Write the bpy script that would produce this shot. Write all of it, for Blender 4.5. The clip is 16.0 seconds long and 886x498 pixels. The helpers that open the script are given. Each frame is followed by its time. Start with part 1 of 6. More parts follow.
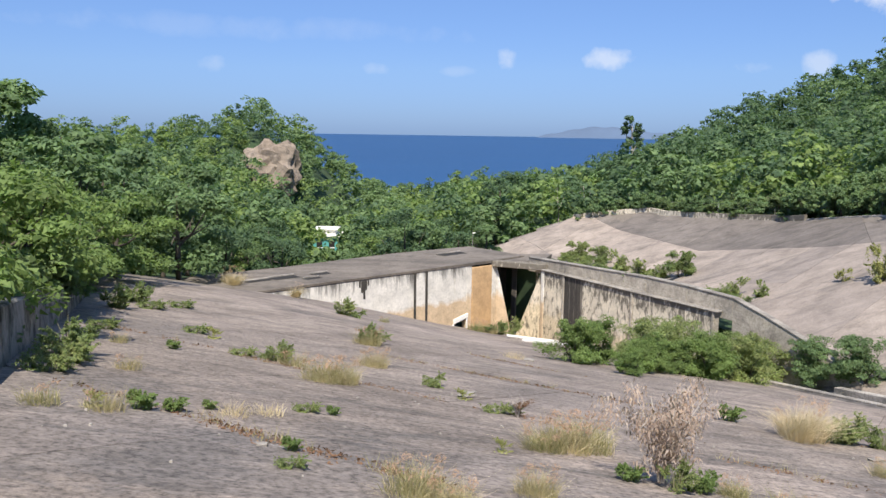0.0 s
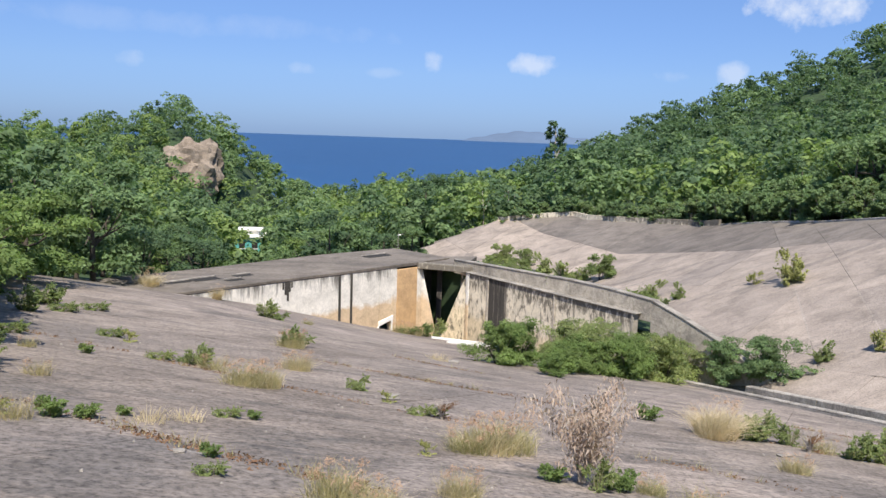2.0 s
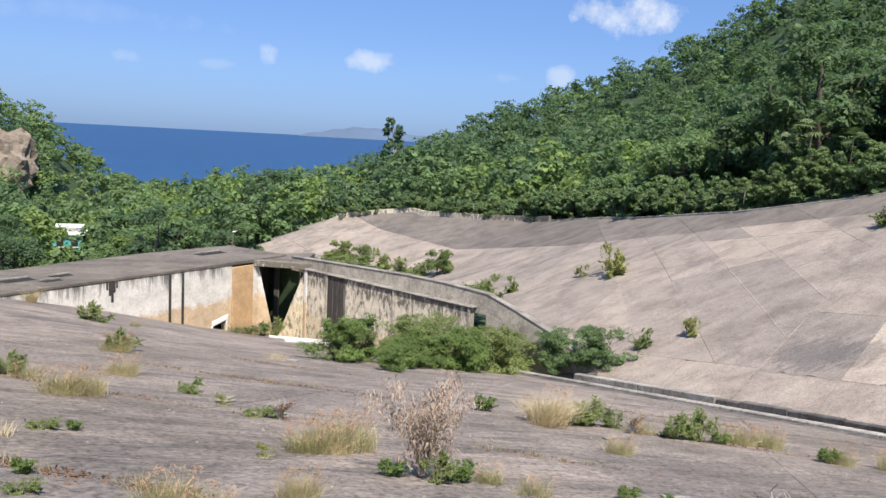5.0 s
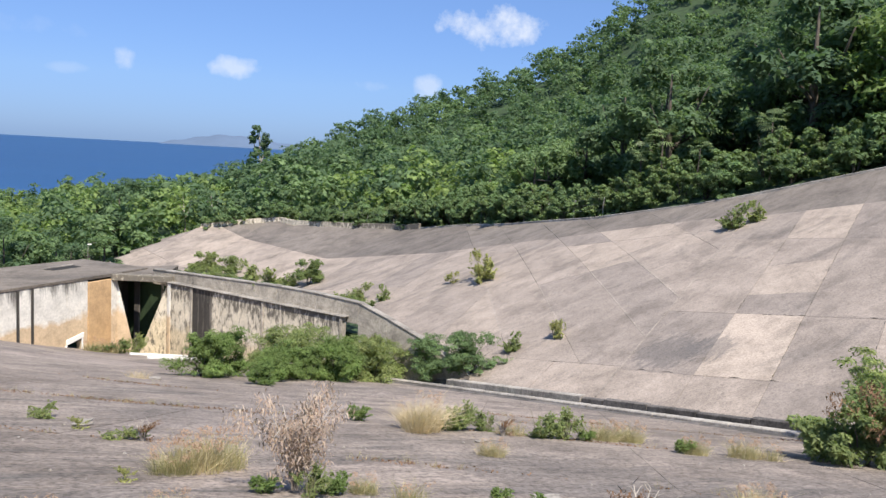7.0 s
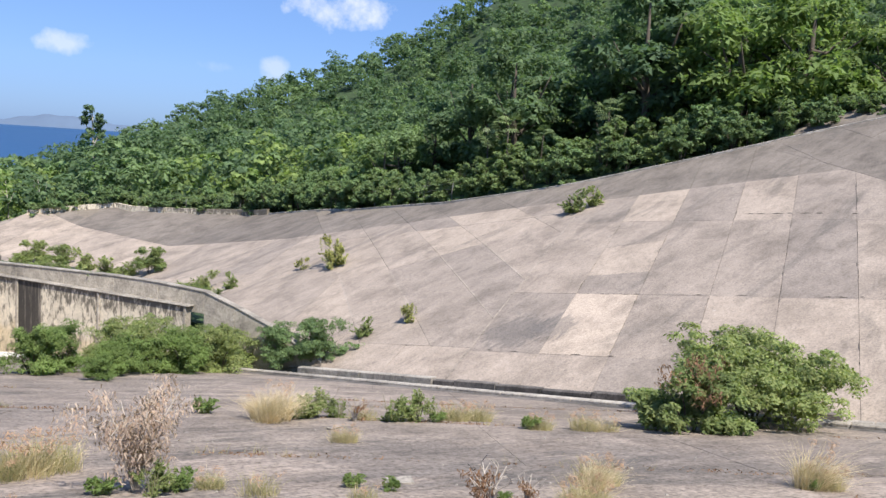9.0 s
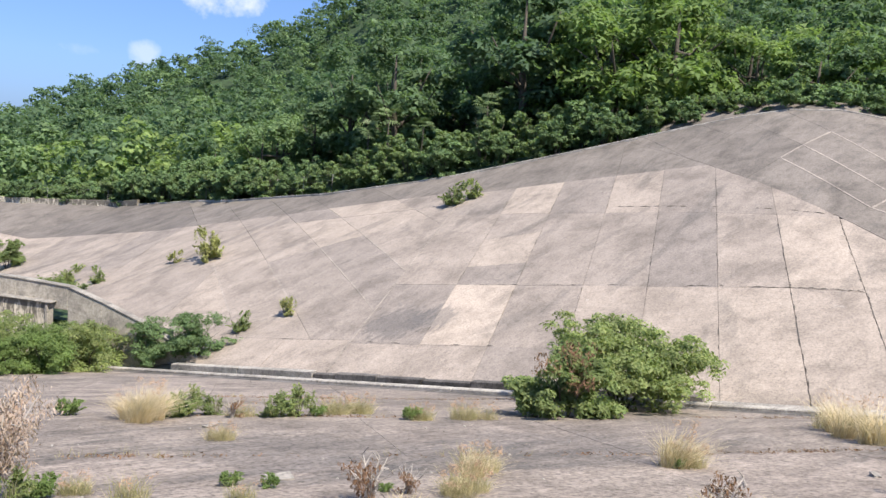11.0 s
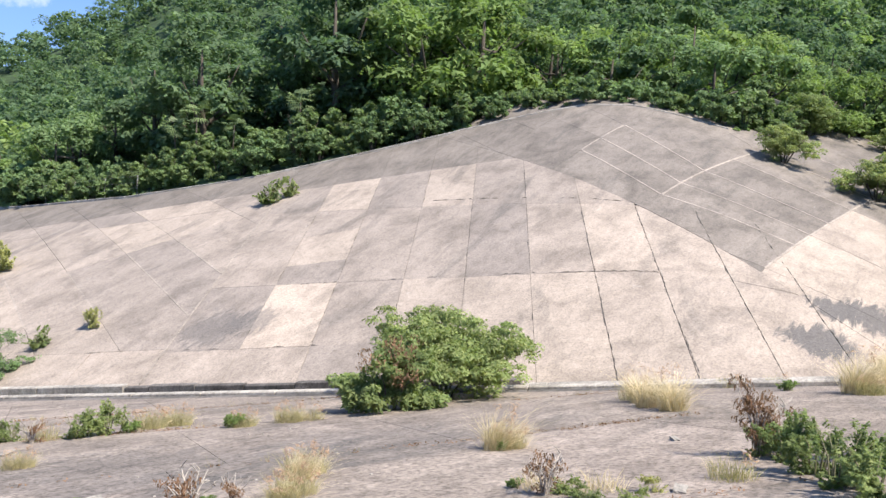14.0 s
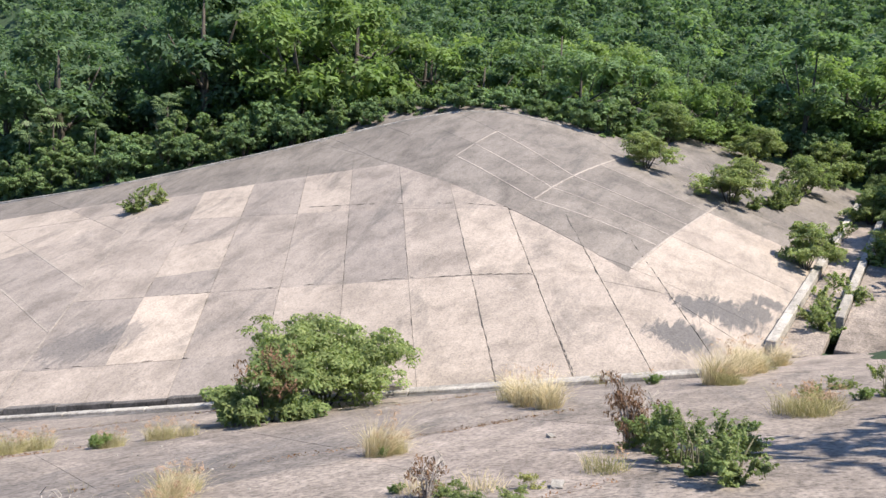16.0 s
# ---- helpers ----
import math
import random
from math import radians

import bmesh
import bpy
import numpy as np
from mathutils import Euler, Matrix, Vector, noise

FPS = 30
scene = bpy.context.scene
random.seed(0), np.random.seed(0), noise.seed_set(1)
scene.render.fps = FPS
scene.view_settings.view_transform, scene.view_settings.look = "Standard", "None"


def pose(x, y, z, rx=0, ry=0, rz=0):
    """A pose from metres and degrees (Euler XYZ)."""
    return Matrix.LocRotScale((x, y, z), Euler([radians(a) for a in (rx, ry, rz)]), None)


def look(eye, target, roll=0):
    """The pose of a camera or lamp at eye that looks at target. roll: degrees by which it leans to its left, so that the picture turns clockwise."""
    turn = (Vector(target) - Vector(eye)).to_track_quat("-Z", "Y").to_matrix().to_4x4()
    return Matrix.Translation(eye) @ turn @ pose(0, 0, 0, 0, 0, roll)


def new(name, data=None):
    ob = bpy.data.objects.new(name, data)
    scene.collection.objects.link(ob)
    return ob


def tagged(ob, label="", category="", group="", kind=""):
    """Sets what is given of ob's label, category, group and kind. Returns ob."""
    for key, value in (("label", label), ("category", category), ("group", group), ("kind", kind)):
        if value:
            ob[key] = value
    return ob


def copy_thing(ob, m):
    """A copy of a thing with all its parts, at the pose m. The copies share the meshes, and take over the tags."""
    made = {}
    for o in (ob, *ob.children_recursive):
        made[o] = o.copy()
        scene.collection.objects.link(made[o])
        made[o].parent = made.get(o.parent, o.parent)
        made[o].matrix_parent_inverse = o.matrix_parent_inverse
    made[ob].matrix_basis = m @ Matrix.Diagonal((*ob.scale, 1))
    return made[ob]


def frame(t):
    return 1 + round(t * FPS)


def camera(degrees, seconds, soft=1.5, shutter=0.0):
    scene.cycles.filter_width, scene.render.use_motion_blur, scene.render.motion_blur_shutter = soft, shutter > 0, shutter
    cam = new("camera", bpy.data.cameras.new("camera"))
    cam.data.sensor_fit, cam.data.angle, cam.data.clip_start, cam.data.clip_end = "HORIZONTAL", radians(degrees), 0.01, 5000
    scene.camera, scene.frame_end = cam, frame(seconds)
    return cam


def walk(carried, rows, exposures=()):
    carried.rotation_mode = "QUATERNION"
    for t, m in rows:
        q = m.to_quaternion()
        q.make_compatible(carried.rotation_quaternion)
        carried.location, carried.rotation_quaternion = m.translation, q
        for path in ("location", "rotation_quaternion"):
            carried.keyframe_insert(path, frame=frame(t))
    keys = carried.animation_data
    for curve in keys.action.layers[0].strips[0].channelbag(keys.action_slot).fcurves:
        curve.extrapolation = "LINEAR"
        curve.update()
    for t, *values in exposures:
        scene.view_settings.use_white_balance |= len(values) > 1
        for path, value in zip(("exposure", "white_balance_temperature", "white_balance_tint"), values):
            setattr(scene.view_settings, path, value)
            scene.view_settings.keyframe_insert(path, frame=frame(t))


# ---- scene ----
cam = camera(57.35, 16.0)
# seconds, eye x y z, yaw, pitch, roll
PATH = [
    (0, -0.000, -0.000, 0.000, 0.00, -8.39, -0.84),
    (0.5, -0.001, 0.014, -0.003, -1.42, -8.37, -1.33),
    (1, -0.000, 0.023, -0.004, -2.67, -8.28, -1.57),
    (1.5, 0.007, 0.026, -0.005, -3.82, -8.10, -1.59),
    (2, 0.006, 0.029, -0.005, -5.16, -8.12, -1.93),
    (2.5, 0.010, 0.034, -0.011, -6.80, -8.13, -2.27),
    (3, 0.012, 0.049, -0.015, -8.64, -8.14, -2.41),
    (3.5, 0.017, 0.061, -0.014, -10.66, -8.06, -2.67),
    (6, 0.019, 0.073, -0.018, -20.50, -7.45, -3.08),
    (6.5, 0.020, 0.074, -0.014, -22.79, -7.04, -3.07),
    (7, 0.024, 0.070, -0.009, -25.67, -6.81, -3.19),
    (7.5, 0.031, 0.084, -0.009, -28.79, -6.89, -3.40),
    (8, 0.038, 0.091, -0.012, -31.32, -7.05, -3.37),
    (8.5, 0.044, 0.087, -0.013, -33.89, -7.23, -3.46),
    (9, 0.056, 0.091, -0.016, -36.19, -7.21, -3.84),
    (11.5, 0.080, 0.104, -0.022, -46.66, -7.03, -4.41),
    (12, 0.100, 0.110, -0.028, -48.74, -6.80, -3.98),
    (12.5, 0.112, 0.113, -0.031, -50.76, -6.42, -3.92),
    (13, 0.119, 0.116, -0.033, -52.81, -6.14, -3.49),
    (13.5, 0.121, 0.116, -0.035, -54.99, -6.51, -3.17),
    (14, 0.128, 0.117, -0.037, -57.49, -6.43, -3.74),
    (14.5, 0.138, 0.121, -0.042, -60.07, -5.98, -4.01),
    (15, 0.150, 0.124, -0.044, -62.45, -5.91, -3.97),
    (15.5, 0.153, 0.126, -0.046, -64.51, -5.70, -3.83),
    (16, 0.151, 0.124, -0.047, -66.20, -5.45, -3.57),
]
walk(cam, [(t, pose(x, y, z, 90 + pitch, roll, yaw)) for t, x, y, z, yaw, pitch, roll in PATH],
     [(0, 0.60), (6, 0.64), (9, 0.76), (12.5, 0.94), (15.4, 1.07), (16, 0.95)])

# ---- light ----
SUN_AZ, SUN_EL = 178.0, 58.0
world = bpy.data.worlds.new("sky")
scene.world = world
world.use_nodes = True
wn = world.node_tree
bg = wn.nodes["Background"]
sky = wn.nodes.new("ShaderNodeTexSky")
sky.sky_type, sky.sun_disc = "NISHITA", False
sky.sun_elevation, sky.sun_rotation = radians(SUN_EL), radians(-SUN_AZ)
sky.dust_density, sky.ozone_density, sky.air_density, sky.altitude = 0.1, 4.0, 1.0, 200
bg.inputs["Strength"].default_value = 0.085


def sky_node(kind, **values):
    n = wn.nodes.new(kind)
    for k, v in values.items():
        n.inputs[k].default_value = v
    return n


def sky_math(op, a, b):
    n = wn.nodes.new("ShaderNodeMath")
    n.operation = op
    for i, s in enumerate((a, b)):
        if isinstance(s, (int, float)):
            n.inputs[i].default_value = s
        else:
            wn.links.new(s, n.inputs[i])
    return n.outputs[0]


# small fair-weather clouds: azimuth, elevation, half width, half height, density
CLOUDS = ((-4.3, 4.9, 0.9, 1.0, .5), (-11.2, 4.9, 1.9, 0.8, .55), (-28.7, 8.8, 4.2, 1.7, 1.0), (-24.4, 4.4, 1.2, 0.9, .45), (15.6, 4.1, 1.2, 0.7, .22),
          (-20.5, 4.3, 1.5, 0.5, .2), (4.5, 4.1, 1.0, 0.5, .2), (-1.0, 4.0, 1.6, 0.4, .15), (13, 6.6, 16, 0.9, .10), (40, 14, 9, 4, .7), (-70, 24, 10, 4, .8), (-120, 20, 9, 4, .7), (100, 26, 10, 5, .7))
tc = wn.nodes.new("ShaderNodeTexCoord")
puff = sky_node("ShaderNodeTexNoise", Scale=26.0, Detail=6.0, Roughness=0.6)
wn.links.new(tc.outputs["Generated"], puff.inputs["Vector"])
cover = None
for ca, ce, cw, chh, dens in CLOUDS:
    a, e = radians(ca), radians(ce)
    fwd = Vector((-math.sin(a) * math.cos(e), math.cos(a) * math.cos(e), math.sin(e)))
    side = Vector((math.cos(a), math.sin(a), 0))
    up = side.cross(fwd)
    parts = []
    for axis, half in ((side, cw), (up, chh)):
        dot = sky_node("ShaderNodeVectorMath")
        dot.operation = "DOT_PRODUCT"
        wn.links.new(tc.outputs["Generated"], dot.inputs[0])
        dot.inputs[1].default_value = axis / radians(half)
        parts.append(sky_math("MULTIPLY", dot.outputs["Value"], dot.outputs["Value"]))
    front = sky_node("ShaderNodeVectorMath")
    front.operation = "DOT_PRODUCT"
    wn.links.new(tc.outputs["Generated"], front.inputs[0])
    front.inputs[1].default_value = fwd
    r2 = sky_math("ADD", parts[0], parts[1])
    body = sky_math("SUBTRACT", 1.0, r2)
    rag = sky_math("ADD", sky_math("MULTIPLY", body, 1.5), sky_math("MULTIPLY", sky_math("SUBTRACT", puff.outputs["Fac"], 0.56), 4.6))
    fade = sky_math("MULTIPLY", sky_math("MINIMUM", sky_math("MAXIMUM", sky_math("MULTIPLY", rag, 0.7), 0.0), 1.0), dens)
    fade = sky_math("MULTIPLY", fade, sky_math("GREATER_THAN", front.outputs["Value"], 0.5))
    cover = fade if cover is None else sky_math("MAXIMUM", cover, fade)
tint = wn.nodes.new("ShaderNodeMix")
tint.data_type, tint.blend_type = "RGBA", "MULTIPLY"
tint.inputs["Factor"].default_value = 1.0
tint.inputs["B"].default_value = (0.80, 0.95, 1.22, 1)
wn.links.new(sky.outputs["Color"], tint.inputs["A"])
sep = wn.nodes.new("ShaderNodeSeparateXYZ")
wn.links.new(tc.outputs["Generated"], sep.inputs[0])
low = wn.nodes.new("ShaderNodeValToRGB")
low.color_ramp.elements[0].position, low.color_ramp.elements[0].color = 0.0, (0.27, 0.42, 0.88, 1)
low.color_ramp.elements[1].position, low.color_ramp.elements[1].color = 0.24, (0.78, 0.86, 1.08, 1)
for where, tone in ((0.07, (0.49, 0.60, 0.92, 1)), (0.6, (1.6, 1.64, 1.72, 1))):
    low.color_ramp.elements.new(where).color = tone
wn.links.new(sep.outputs["Z"], low.inputs["Fac"])
wn.links.new(low.outputs["Color"], tint.inputs["B"])
mixer = wn.nodes.new("ShaderNodeMix")
mixer.data_type = "RGBA"
wn.links.new(cover, mixer.inputs["Factor"])
wn.links.new(tint.outputs["Result"], mixer.inputs["A"])
mixer.inputs["B"].default_value = (6.6, 7.0, 7.8, 1)
wn.links.new(mixer.outputs["Result"], bg.inputs["Color"])
sun = new("sun", bpy.data.lights.new("sun", "SUN"))
sun.data.energy, sun.data.angle, sun.data.color = 4.8, radians(0.5), (1.0, 0.93, 0.82)
_a, _e = radians(SUN_AZ), radians(SUN_EL)
sun.matrix_basis = look((-60 * math.sin(_a) * math.cos(_e), 60 * math.cos(_a) * math.cos(_e), 60 * math.sin(_e)), (0, 0, 0))

# ---- shape of the land ----
# the eye stands at the origin, 1.6 m above the upper edge of a concrete water catchment
CH0, CHZ = np.array((21.9, 2.3)), -4.9                 # upper end of the valley channel
CU = np.array((-0.267, 0.9637))                        # down the valley
CV = np.array((0.9637, 0.267))                         # across it
CFALL = 0.167
DR0, DRZ = np.array((27.0, 0.65)), -4.7                # side drain, away from the channel's upper end
DRU, DRV = np.array((0.9918, -0.128)), np.array((0.128, 0.9918))


def step(a, b, x):
    k = np.clip((np.asarray(x, float) - a) / (b - a), 0, 1)
    return k * k * (3 - 2 * k)


def near_z(x, y):
    """The near slope: a plane that falls to the channel, swelling a little far down."""
    lift = 0.7 * step(16, 36, y) * step(4, -8, x)
    return -1.6 - 0.1287 * x - 0.2092 * y + lift + 0.035 * np.sin(x * 0.45 + y * 0.12) * np.sin(y * 0.33)


def far_z(x, y):
    """The far slope: a nose between the channel and the side drain."""
    rx, ry = x - CH0[0], y - CH0[1]
    u, v = rx * CU[0] + ry * CU[1], rx * CV[0] + ry * CV[1]
    s = np.interp(u, (-10, 8, 50, 80, 90), (0.425, 0.409, 0.30, 0.30, 0.36))
    zl = CHZ - CFALL * np.clip(u, -20, 65) + s * v
    ex, ey = x - DR0[0], y - DR0[1]
    zr = DRZ + 0.148 * (ex * DRU[0] + ey * DRU[1]) + 0.36 * (ex * DRV[0] + ey * DRV[1])
    k = 0.9
    m = np.minimum(zl, zr)
    return m - k * np.log(np.exp(-(zl - m) / k) + np.exp(-(zr - m) / k))


AZ_K = (-180, -130, -95, -75, -60, -40, -35, -30, -25, -20, -13, -8, 2, 6, 9, 13, 19, 30, 60, 180)
D_K = (30, 80, 130, 200, 300)
TAN_K = ((.08, .10, -.02, .02, .02, -.05, -.10, -.14, -.17, -.18, -.20, -.21, -.22, -.22, -.22, -.21, -.19, -.17, -.05, .08),
         (.10, .15, .06, .075, .06, -.04, -.06, -.085, -.10, -.11, -.125, -.155, -.18, -.19, -.19, -.18, -.16, -.12, -.03, .10),
         (.15, .2, .17, .19, .17, .05, .01, -.02, -.045, -.05, -.075, -.10, -.135, -.158, -.155, -.10, -.08, -.075, 0, .15),
         (.15, .2, .27, .30, .29, .19, .115, .07, .038, .0, -.06, -.085, -.10, -.09, -.035, -.004, -.035, -.03, 0, .15),
         (.1, .1, .2, .3, .3, .12, .06, .02, -.02, -.06, -.12, -.13, -.14, -.14, -.13, -.12, -.12, -.12, -.05, .1))
SEA = -35.0


def land_z(x, y):
    """The hills round the catchment."""
    x, y = np.asarray(x, float), np.asarray(y, float)
    d, az = np.hypot(x, y), np.degrees(np.arctan2(-x, y))
    rows = [np.interp(az, AZ_K, r) for r in TAN_K]
    t = rows[0]
    for i in range(1, len(D_K)):
        t = t + (rows[i] - rows[i - 1]) * step(D_K[i - 1], D_K[i], d)
    z = t * np.minimum(d, 300)
    return z + (SEA - 8 - z) * step(300, 520, d)


def valley(x, y):
    rx, ry = x - CH0[0], y - CH0[1]
    ex, ey = x - DR0[0], y - DR0[1]
    return rx * CU[0] + ry * CU[1], rx * CV[0] + ry * CV[1], ex * DRU[0] + ey * DRU[1], ex * DRV[0] + ey * DRV[1]

# ---- end of shape ----
# line of the wing wall that rises out of the channel's far kerb and runs to the cistern
WING_A, WING_B = np.array((15.8, 28.4)), np.array((5.0, 45.6))


def top_v(u):
    """Width of the far slope."""
    return np.interp(u, (-20, 8, 19.6, 29, 38, 53, 60, 66, 72, 82, 90), (25.7, 25.7, 23.2, 21.6, 22.2, 26.1, 26.6, 26.8, 25.2, 23.2, 15))


def wall_side(x, y):
    """Metres to the right of the retaining wall on the near slope's upper side."""
    return (x + 5.6) * 0.9377 + (y - 10.3) * 0.348


def end_a(c):
    """Where the lining ends along the side drain."""
    return 28.1 + 0.42 * np.clip(13.2 - np.asarray(c, float), 0, 12)


def outside(x, y):
    """0 in the catchment, 1 outside."""
    u, v, a, b = valley(x, y)
    far = np.clip(step(0, 4, v - top_v(u) - 1.2 * np.clip(13.2 - b, 0, 10)) + step(-.6, 3.4, a - end_a(b)) + step(86, 92, u), 0, 1)
    wing = (x - WING_B[0]) * 0.8468 + (y - WING_B[1]) * 0.5317
    near = np.clip(step(0, 5, y - 46) + step(0, 2.5, -wall_side(x, y)), 0, 1)
    near = near * np.where(v < 0, 1.0, 0.0)
    return np.where((v > 0) & (b > -2), far, np.where((v > 0) & (b <= -2), step(-3, -7, b), near))


def ground_z(x, y):
    x, y = np.asarray(x, float), np.asarray(y, float)
    u, v, a, b = valley(x, y)
    drain = DRZ + 0.148 * a
    c = np.where((v > 0) & (b > -2), far_z(x, y), np.where((v > 0) & (a > -3), np.maximum(drain, near_z(x, y)), near_z(x, y))) - 0.22
    w = outside(x, y)
    return c * (1 - w) + land_z(x, y) * w


# ---- materials ----
def nodes_of(m):
    m.use_nodes = True
    return m.node_tree, m.node_tree.nodes, m.node_tree.links, m.node_tree.nodes["Principled BSDF"]


def ramp(ns, stops):
    r = ns.new("ShaderNodeValToRGB")
    e = r.color_ramp.elements
    while len(e) < len(stops):
        e.new(0.5)
    for i, (p, c) in enumerate(stops):
        e[i].position, e[i].color = p, (*c, 1) if len(c) == 3 else c
    return r


def grey(v):
    return (v, v, v)


def tex(ns, ls, coord, scale, detail=4, rough=0.6, warp=0.0):
    n = ns.new("ShaderNodeTexNoise")
    n.inputs["Scale"].default_value, n.inputs["Detail"].default_value = scale, detail
    n.inputs["Roughness"].default_value, n.inputs["Distortion"].default_value = rough, warp
    ls.new(coord, n.inputs["Vector"])
    return n.outputs["Fac"]


def mapped(ns, ls, turn=0.0, scale=(1, 1, 1), tilt=0.0):
    c = ns.new("ShaderNodeTexCoord")
    m = ns.new("ShaderNodeMapping")
    m.inputs["Rotation"].default_value, m.inputs["Scale"].default_value = (0, radians(tilt), radians(turn)), scale
    ls.new(c.outputs["Object"], m.inputs["Vector"])
    return m.outputs["Vector"]


def blend(ns, ls, kind, fac, a, b):
    n = ns.new("ShaderNodeMix")
    n.data_type, n.blend_type = "RGBA", kind
    for key, s in (("Factor", fac), ("A", a), ("B", b)):
        if isinstance(s, (int, float)):
            n.inputs[key].default_value = s
        elif isinstance(s, tuple):
            n.inputs[key].default_value = (*s, 1)
        else:
            ls.new(s, n.inputs[key])
    return n.outputs["Result"]


def concrete(name, tones, turn, stain=0.5, streak=0.5, vary=True, rough=0.9, grainy=0.25, wear=(0.62, 0.60, 0.57), spots=(), mottle=0.8, drawn=(0.16, 1.3)):
    """Weathered cast concrete: two tones by piece, clouds, streaks down the slope, black algae, grit."""
    m = bpy.data.materials.new(name)
    nt, ns, ls, b = nodes_of(m)
    plain = mapped(ns, ls)
    run = mapped(ns, ls, turn, (*drawn, 1.0))
    base = ramp(ns, [(i / (len(tones) - 1), c) for i, c in enumerate(tones)])
    if vary == "cast":
        info = ns.new("ShaderNodeObjectInfo")
        ls.new(info.outputs["Color"], base.inputs["Fac"])
    elif vary:
        info = ns.new("ShaderNodeObjectInfo")
        ls.new(info.outputs["Random"], base.inputs["Fac"])
    else:
        ls.new(tex(ns, ls, plain, 0.25, 3), base.inputs["Fac"])
    clouds = ramp(ns, [(0.30, grey(0.66)), (0.52, grey(1.0)), (0.75, grey(1.18))])
    ls.new(tex(ns, ls, plain, 0.55, 7, 0.62, 0.4), clouds.inputs["Fac"])
    col = blend(ns, ls, "MULTIPLY", 1.0, base.outputs["Color"], clouds.outputs["Color"])
    st = ramp(ns, [(0.40, grey(0.55)), (0.56, grey(1.0)), (0.8, grey(1.12))])
    ls.new(tex(ns, ls, run, 1.1, 6, 0.65, 0.3), st.inputs["Fac"])
    col = blend(ns, ls, "MULTIPLY", streak, col, st.outputs["Color"])
    alg = ramp(ns, [(0.54, grey(0.0)), (0.68, grey(1.0))])
    ls.new(tex(ns, ls, run, 0.42, 8, 0.7, 0.8), alg.inputs["Fac"])
    k = ns.new("ShaderNodeMath")
    k.operation = "MULTIPLY"
    k.inputs[1].default_value = stain
    ls.new(alg.outputs["Color"], k.inputs[0])
    col = blend(ns, ls, "MIX", k.outputs[0], col, (0.085, 0.08, 0.075))
    for sx, sy, sz, size, dens in spots:
        far = ns.new("ShaderNodeVectorMath")
        far.operation = "DISTANCE"
        ls.new(plain, far.inputs[0])
        far.inputs[1].default_value = (sx, sy, sz)
        edge = ns.new("ShaderNodeMath")
        edge.operation = "MULTIPLY_ADD"
        edge.inputs[1].default_value = 1.0 / size
        ls.new(far.outputs["Value"], edge.inputs[0])
        wide = ns.new("ShaderNodeMath")
        wide.operation = "MULTIPLY_ADD"
        wide.inputs[1].default_value, wide.inputs[2].default_value = 2.8, -1.15
        ls.new(tex(ns, ls, run, 2.2, 6, 0.7, 1.4), wide.inputs[0])
        ls.new(wide.outputs[0], edge.inputs[2])
        hold = ramp(ns, [(0.74, grey(dens)), (0.98, grey(0.0))])
        scale = ns.new("ShaderNodeMath")
        scale.operation = "MULTIPLY"
        scale.inputs[1].default_value = 0.7
        ls.new(edge.outputs[0], scale.inputs[0])
        ls.new(scale.outputs[0], hold.inputs["Fac"])
        col = blend(ns, ls, "MIX", hold.outputs["Color"], col, (0.12, 0.11, 0.105))
    thin = ramp(ns, [(0.36, grey(0.62)), (0.50, grey(1.0)), (0.72, grey(1.10))])
    ls.new(tex(ns, ls, run, 4.2, 7, 0.72, 0.4), thin.inputs["Fac"])
    col = blend(ns, ls, "MULTIPLY", min(1.0, streak * 1.1), col, thin.outputs["Color"])
    blot = ramp(ns, [(0.34, grey(0.70)), (0.50, grey(1.0)), (0.70, grey(1.10))])
    ls.new(tex(ns, ls, plain, 3.1, 9, 0.75, 0.6), blot.inputs["Fac"])
    col = blend(ns, ls, "MULTIPLY", mottle, col, blot.outputs["Color"])
    pale = ramp(ns, [(0.66, grey(0.0)), (0.74, grey(0.45))])
    ls.new(tex(ns, ls, plain, 1.7, 9, 0.7, 1.2), pale.inputs["Fac"])
    col = blend(ns, ls, "MIX", pale.outputs["Color"], col, wear)
    grit = ramp(ns, [(0.32, grey(1 - 1.6 * grainy)), (0.5, grey(1.0)), (0.7, grey(1 + grainy))])
    ls.new(tex(ns, ls, plain, 14.0, 5, 0.75), grit.inputs["Fac"])
    col = blend(ns, ls, "MULTIPLY", 1.0, col, grit.outputs["Color"])
    ls.new(col, b.inputs["Base Color"])
    b.inputs["Roughness"].default_value = rough
    b.inputs["Specular IOR Level"].default_value = 0.25
    bump = ns.new("ShaderNodeBump")
    bump.inputs["Strength"].default_value, bump.inputs["Distance"].default_value = 0.5, 0.03
    ls.new(tex(ns, ls, plain, 9.0, 8, 0.75), bump.inputs["Height"])
    ls.new(bump.outputs["Normal"], b.inputs["Normal"])
    return m


